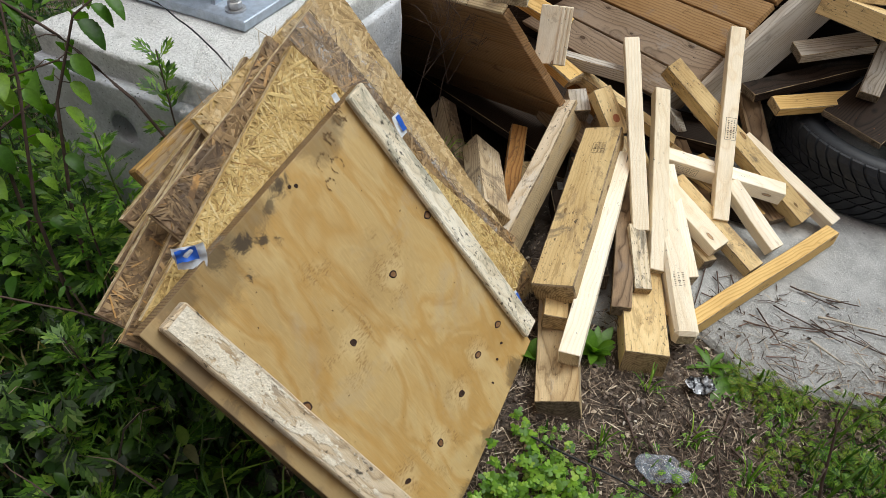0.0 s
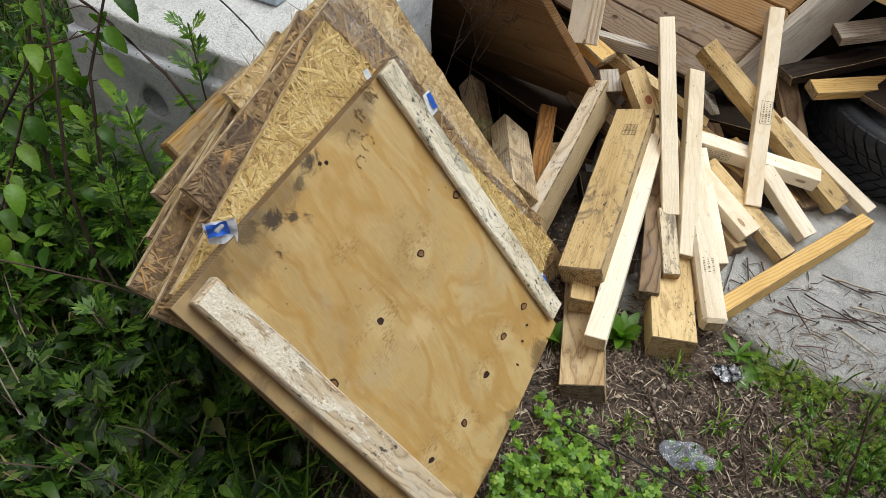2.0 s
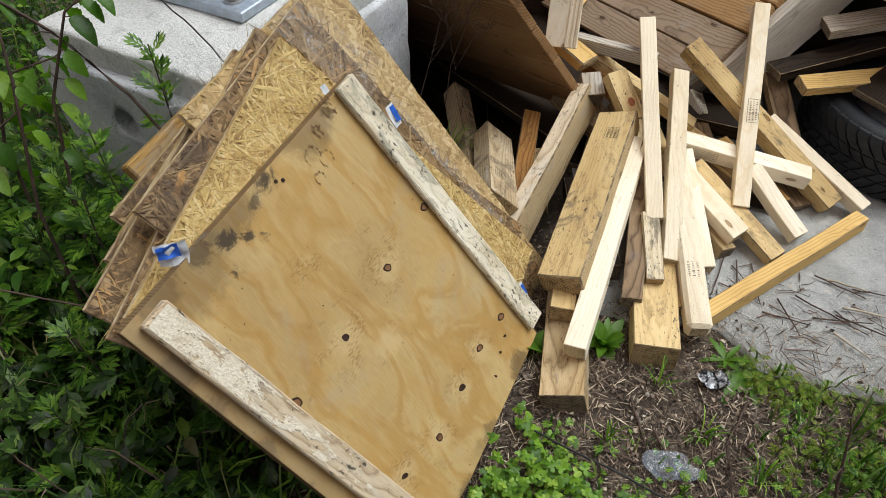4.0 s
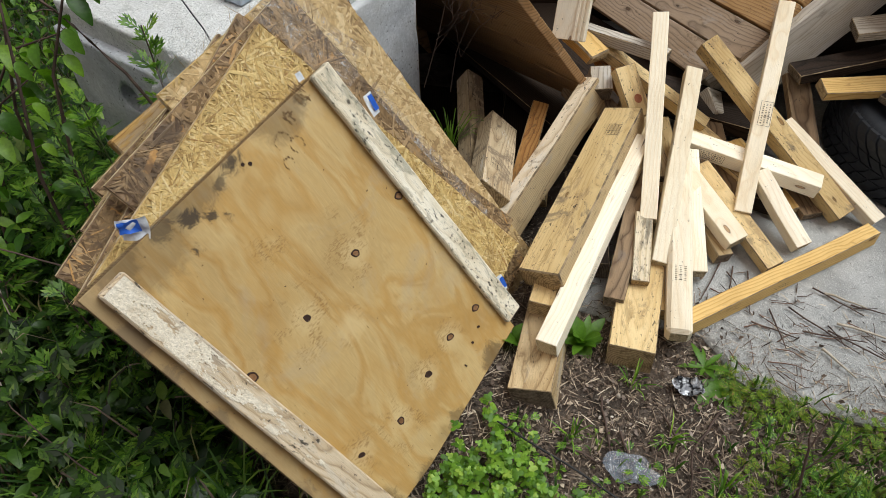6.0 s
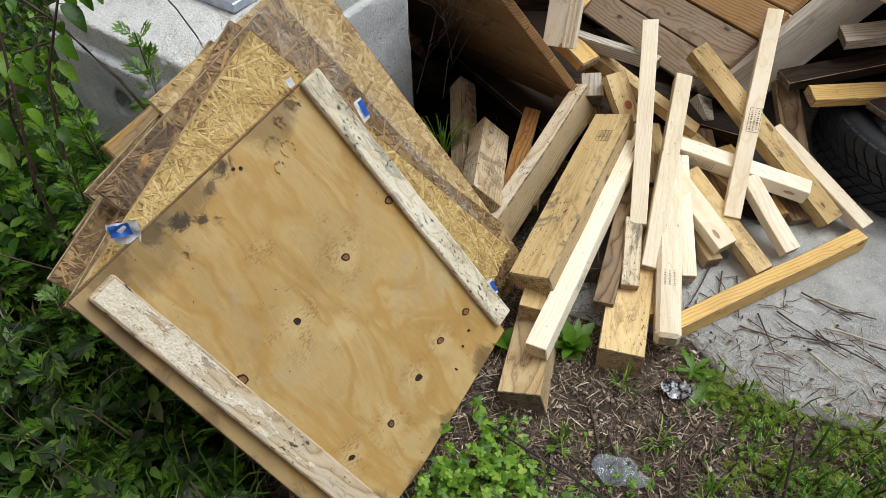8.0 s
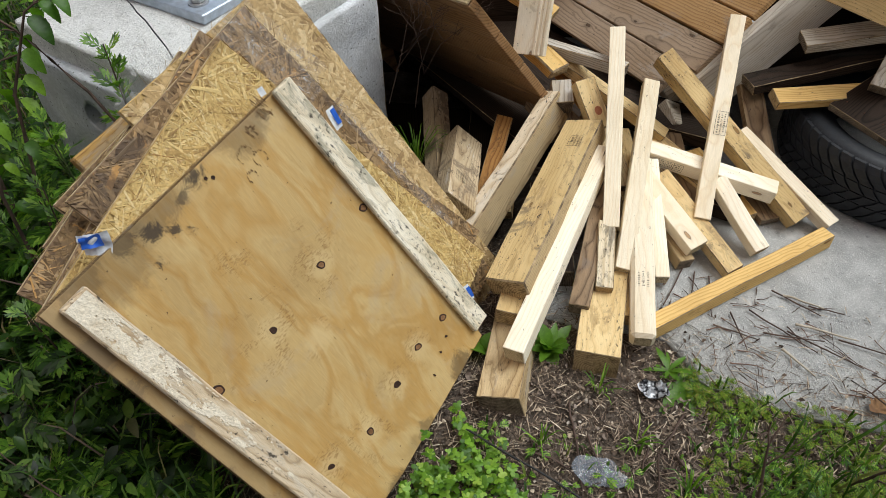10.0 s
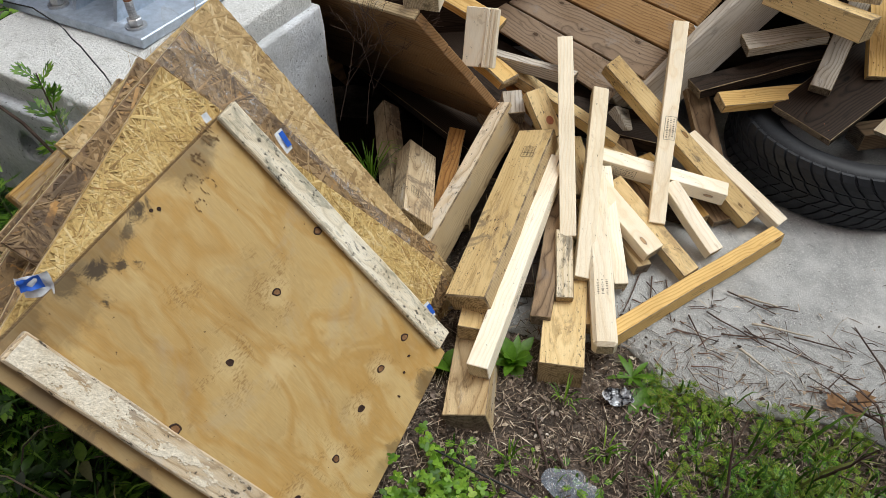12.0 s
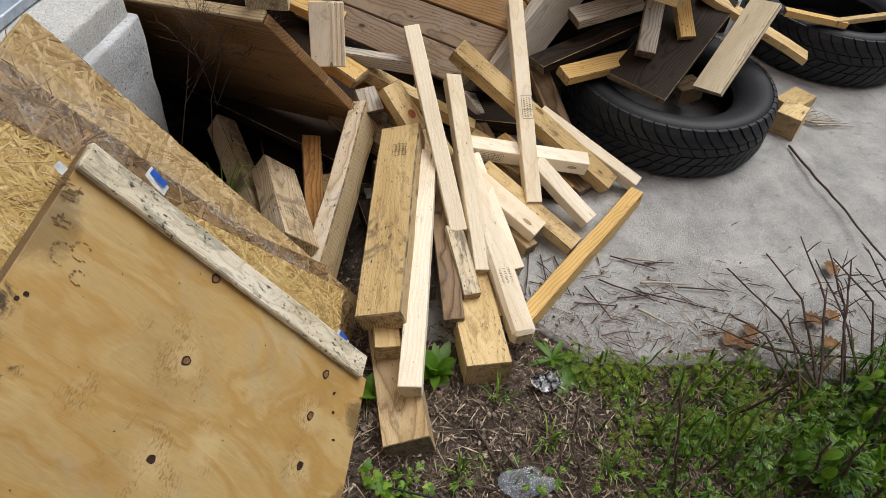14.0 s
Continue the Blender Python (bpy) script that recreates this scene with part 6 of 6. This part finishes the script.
for i, (x, y, h, lx, ly) in enumerate(((-0.47, 0.97, 0.62, 0.03, 0.02), (-0.5, 0.87, 0.54, -0.02, 0.0), (-0.56, 0.83, 0.42, -0.02, 0.02), (-0.62, 0.9, 0.45, -0.03, 0.0), (-0.5, 0.78, 0.34, 0.0, 0.0),
                                       (-0.72, 0.86, 0.36, 0, 0), (-0.6, 0.7, 0.28, 0, 0), (-0.8, 0.76, 0.3, 0, 0), (-0.52, 0.5, 0.16, 0, 0), (-0.3, 0.3, 0.12, 0, 0), (-0.9, 0.95, 0.42, 0, 0),
                                       (-0.7, 1.04, 0.4, 0, 0), (-0.62, 0.6, 0.22, 0, 0), (-1.0, 0.8, 0.35, 0, 0), (-0.4, 0.4, 0.12, 0, 0), (-0.84, 1.1, 0.5, 0, 0))):
    weed(x, y, h, 100 + i, None, (lx, ly))
weed(1.16, 0.55, 0.16, 132)
weed(1.24, 0.6, 0.2, 133)
weed(1.02, 0.5, 0.14, 134)


def shrub(pts, seed, leaf=0.047, label="shrub branch with pointed oval green leaves", mat=M_LEAF):
    """A thin arching branch with opposite oval leaves."""
    r = random.Random(seed)
    thing = empty("shrub", Matrix.Translation(pts[0]))
    tagged(thing, label, "shrub", "leafy shrubs")
    o = Vector(pts[0])
    loc = [Vector(p) - o for p in pts]
    acc = Acc()
    tube_into(acc, loc, 0.004, 0.0016, 6)
    stems, leaves = acc, Acc()
    for k in range(1, len(loc)):
        for t in (0.25, 0.6, 0.95):
            p = loc[k - 1].lerp(loc[k], t)
            d = (loc[k] - loc[k - 1]).normalized()
            base = math.degrees(math.atan2(d.y, d.x))
            for s in (65, -65):
                if r.random() < 0.25:
                    continue
                a = base + s + r.uniform(-30, 30)
                q = p + Vector((math.cos(radians(a)), math.sin(radians(a)), r.uniform(0, 0.5))) * 0.018
                tube_into(stems, [p, q], 0.001, 0.0008, 4)
                ln = leaf * r.uniform(0.6, 1.15)
                put(leaves, leaf_shape(ln, ln * 0.55, 0.45, 0.3, 13, 1.25, 0.03, 0.16), Matrix.Translation(q) @ pose(0, 0, 0, r.uniform(-25, 25), r.uniform(5, 50), a))
    stems.ob("stem", M_STEM, thing)
    leaves.ob("foliage", mat, thing)


shrub([(-0.62, 0.82, -0.05), (-0.63, 0.88, 0.3), (-0.6, 0.92, 0.52), (-0.56, 0.98, 0.64), (-0.5, 1.02, 0.68)], 1)
shrub([(-0.66, 0.8, -0.05), (-0.66, 0.84, 0.35), (-0.62, 0.88, 0.58), (-0.64, 0.95, 0.7)], 2)
shrub([(-0.95, 0.95, -0.05), (-0.85, 0.95, 0.35), (-0.72, 0.98, 0.52), (-0.62, 1.0, 0.55)], 3)
shrub([(-0.85, 0.75, -0.08), (-0.8, 0.78, 0.25), (-0.72, 0.8, 0.4)], 4)
shrub([(-0.95, 0.7, -0.08), (-0.9, 0.72, 0.15), (-0.8, 0.7, 0.22)], 5, 0.075)
shrub([(-1.1, 1.0, -0.05), (-1.0, 1.05, 0.4), (-0.85, 1.1, 0.6)], 6)
shrub([(-0.9, 0.82, -0.08), (-0.8, 0.86, 0.3), (-0.72, 0.9, 0.46), (-0.66, 0.94, 0.5)], 8)
shrub([(-0.78, 0.92, -0.05), (-0.76, 0.96, 0.4), (-0.7, 1.0, 0.62), (-0.66, 1.06, 0.7)], 9)
shrub([(1.25, 0.5, -0.06), (1.24, 0.56, 0.08), (1.2, 0.62, 0.13)], 7, 0.06)
for k, (x, y, h) in enumerate(((0.95, 0.5, 0.1), (0.985, 0.475, 0.13), (1.12, 0.55, 0.12), (1.16, 0.6, 0.16), (1.05, 0.44, 0.13))):
    shrub([(x, y, on_soil(x, y) - 0.01), (x + 0.008, y + 0.006, h * 0.35), (x + 0.004, y + 0.016, h * 0.7), (x + 0.012, y + 0.02, h)], 20 + k, 0.034, "low weed with bright broad leaves by the slab", M_LEAF)
twig("bramble", [(-0.38, 0.94, 0.3), (-0.5, 0.97, 0.5), (-0.6, 0.99, 0.6), (-0.72, 1.0, 0.68), (-0.85, 1.0, 0.7)], 0.003, 0.002, M_STEM, "bare dark stem arching past the footing", "stem", 3)
twig("bramble", [(-0.4, 0.75, 0.1), (-0.6, 0.74, 0.22), (-0.8, 0.73, 0.28), (-1.0, 0.72, 0.3)], 0.0022, 0.0013, M_STEM, "bare dark stem in the weeds", "stem", 2)
twig("bramble", [(-0.34, 0.4, 0.02), (-0.5, 0.45, 0.05), (-0.66, 0.52, 0.07), (-0.8, 0.62, 0.06)], 0.0018, 0.001, M_STEM, "bare dark stem in the weeds", "stem", 2)
for i in range(5):
    x, y = rng.uniform(-0.85, -0.45), rng.uniform(0.55, 0.85)
    twig("straw", [(x, y, 0.02), (x - 0.03, y + 0.04, 0.12), (x - 0.05, y + 0.09, 0.2)], 0.0016, 0.001, M_STRAWSTEM, "bleached dry stalk among the weeds", "stalk")


def rosette(x, y, n, ln, width, seed, label, serr=0.3, tilt=25):
    """A dandelion-like rosette; each leaf a part."""
    r = random.Random(seed)
    thing = empty("dandelion", pose(x, y, on_soil(x, y) + 0.004))
    tagged(thing, label, "dandelion", "rosette weeds")
    for i in range(n):
        acc = Acc()
        l = ln * r.uniform(0.6, 1.15)
        put(acc, leaf_shape(l, width * r.uniform(0.7, 1.2), 0.35, 0.25, 10, 0.8, serr), pose(0, 0, 0, r.uniform(-15, 15), -r.uniform(5, tilt * 2), i * 360 / n + r.uniform(-20, 20)))
        acc.ob("leaf", M_LEAF, thing)


rosette(0.63, 0.845, 14, 0.1, 0.014, 1, "dandelion with long toothed green leaves by the slab", 0.55, 9)
rosette(0.6, 0.86, 9, 0.05, 0.01, 2, "small green weed at the post's end", 0.2)
rosette(0.36, 0.88, 17, 0.062, 0.024, 3, "broad-leaved green weed between the timbers", 0.1, 40)
rosette(0.232, 0.86, 5, 0.06, 0.038, 4, "broad-leaved green weed beside the post", 0.05, 40)
rosette(0.3, 0.53, 7, 0.06, 0.016, 5, "small green weed in the litter", 0.1)


def dry_spray(o, seed):
    """The bare branching stalk that hangs by the footing's corner."""
    r = random.Random(seed)
    acc = Acc()

    def grow(p, d, ln, rad, depth):
        q = p + d * ln
        mid = p + d * ln * 0.5 + Vector((r.uniform(-1, 1), r.uniform(-1, 1), r.uniform(-1, 1))) * ln * 0.12
        tube_into(acc, [p, mid, q], rad, rad * 0.7, 4)
        if depth:
            for i in range(3):
                nd_ = (d + Vector((r.uniform(-1, 1), r.uniform(-0.6, 0.6), r.uniform(-0.8, 0.8))) * 0.75).normalized()
                grow(p.lerp(q, r.uniform(0.4, 1)), nd_, ln * r.uniform(0.45, 0.75), rad * 0.65, depth - 1)

    grow(Vector(o), Vector((0.25, 0.1, 1)).normalized(), 0.22, 0.0016, 4)
    tagged(acc.ob("dry_stalk", M_STEM), "bare branching dry stalk by the footing", "stalk")


dry_spray((0.0, 1.42, 0.2), 3)
dry_spray((-0.06, 1.4, 0.22), 5)


def tuft(x, y, n, h, label, z0=None):
    """A tuft of grass by itself."""
    acc = Acc()
    z = on_soil(x, y) if z0 is None else z0
    for i in range(n):
        a = rng.uniform(0, 2 * math.pi)
        d = Vector((math.cos(a), math.sin(a), 0))
        o = Vector((x, y, z)) + d * rng.uniform(0, 0.012)
        hh, ln, s = h * rng.uniform(0.5, 1.1), h * rng.uniform(0.3, 0.9), Vector((-d.y, d.x, 0)) * 0.0015
        p1, p2, p3 = o + d * ln * 0.3 + Vector((0, 0, hh * 0.6)), o + d * ln * 0.7 + Vector((0, 0, hh * 0.95)), o + d * ln * 1.1 + Vector((0, 0, hh * 0.85))
        acc.add([o - s, o + s, p1 + s, p1 - s, p2 + s * 0.7, p2 - s * 0.7, p3], [(0, 1, 2, 3), (3, 2, 4, 5), (5, 4, 6)])
    tagged(acc.ob("grass_tuft", M_COVER), label, "grass", "grass tufts")


tuft(0.0, 1.4, 26, 0.11, "green grass tuft in the dark gap beside the sheets", 0.03)
tuft(0.06, 1.33, 16, 0.18, "small grass tuft beside the sheets")
tuft(0.46, 0.8, 14, 0.05, "small grass tuft by the posts")
tuft(0.35, 0.68, 14, 0.05, "small grass tuft in the litter")
tuft(0.53, 0.7, 14, 0.05, "small grass tuft in the litter")
tuft(0.62, 0.62, 18, 0.06, "small grass tuft in the litter")
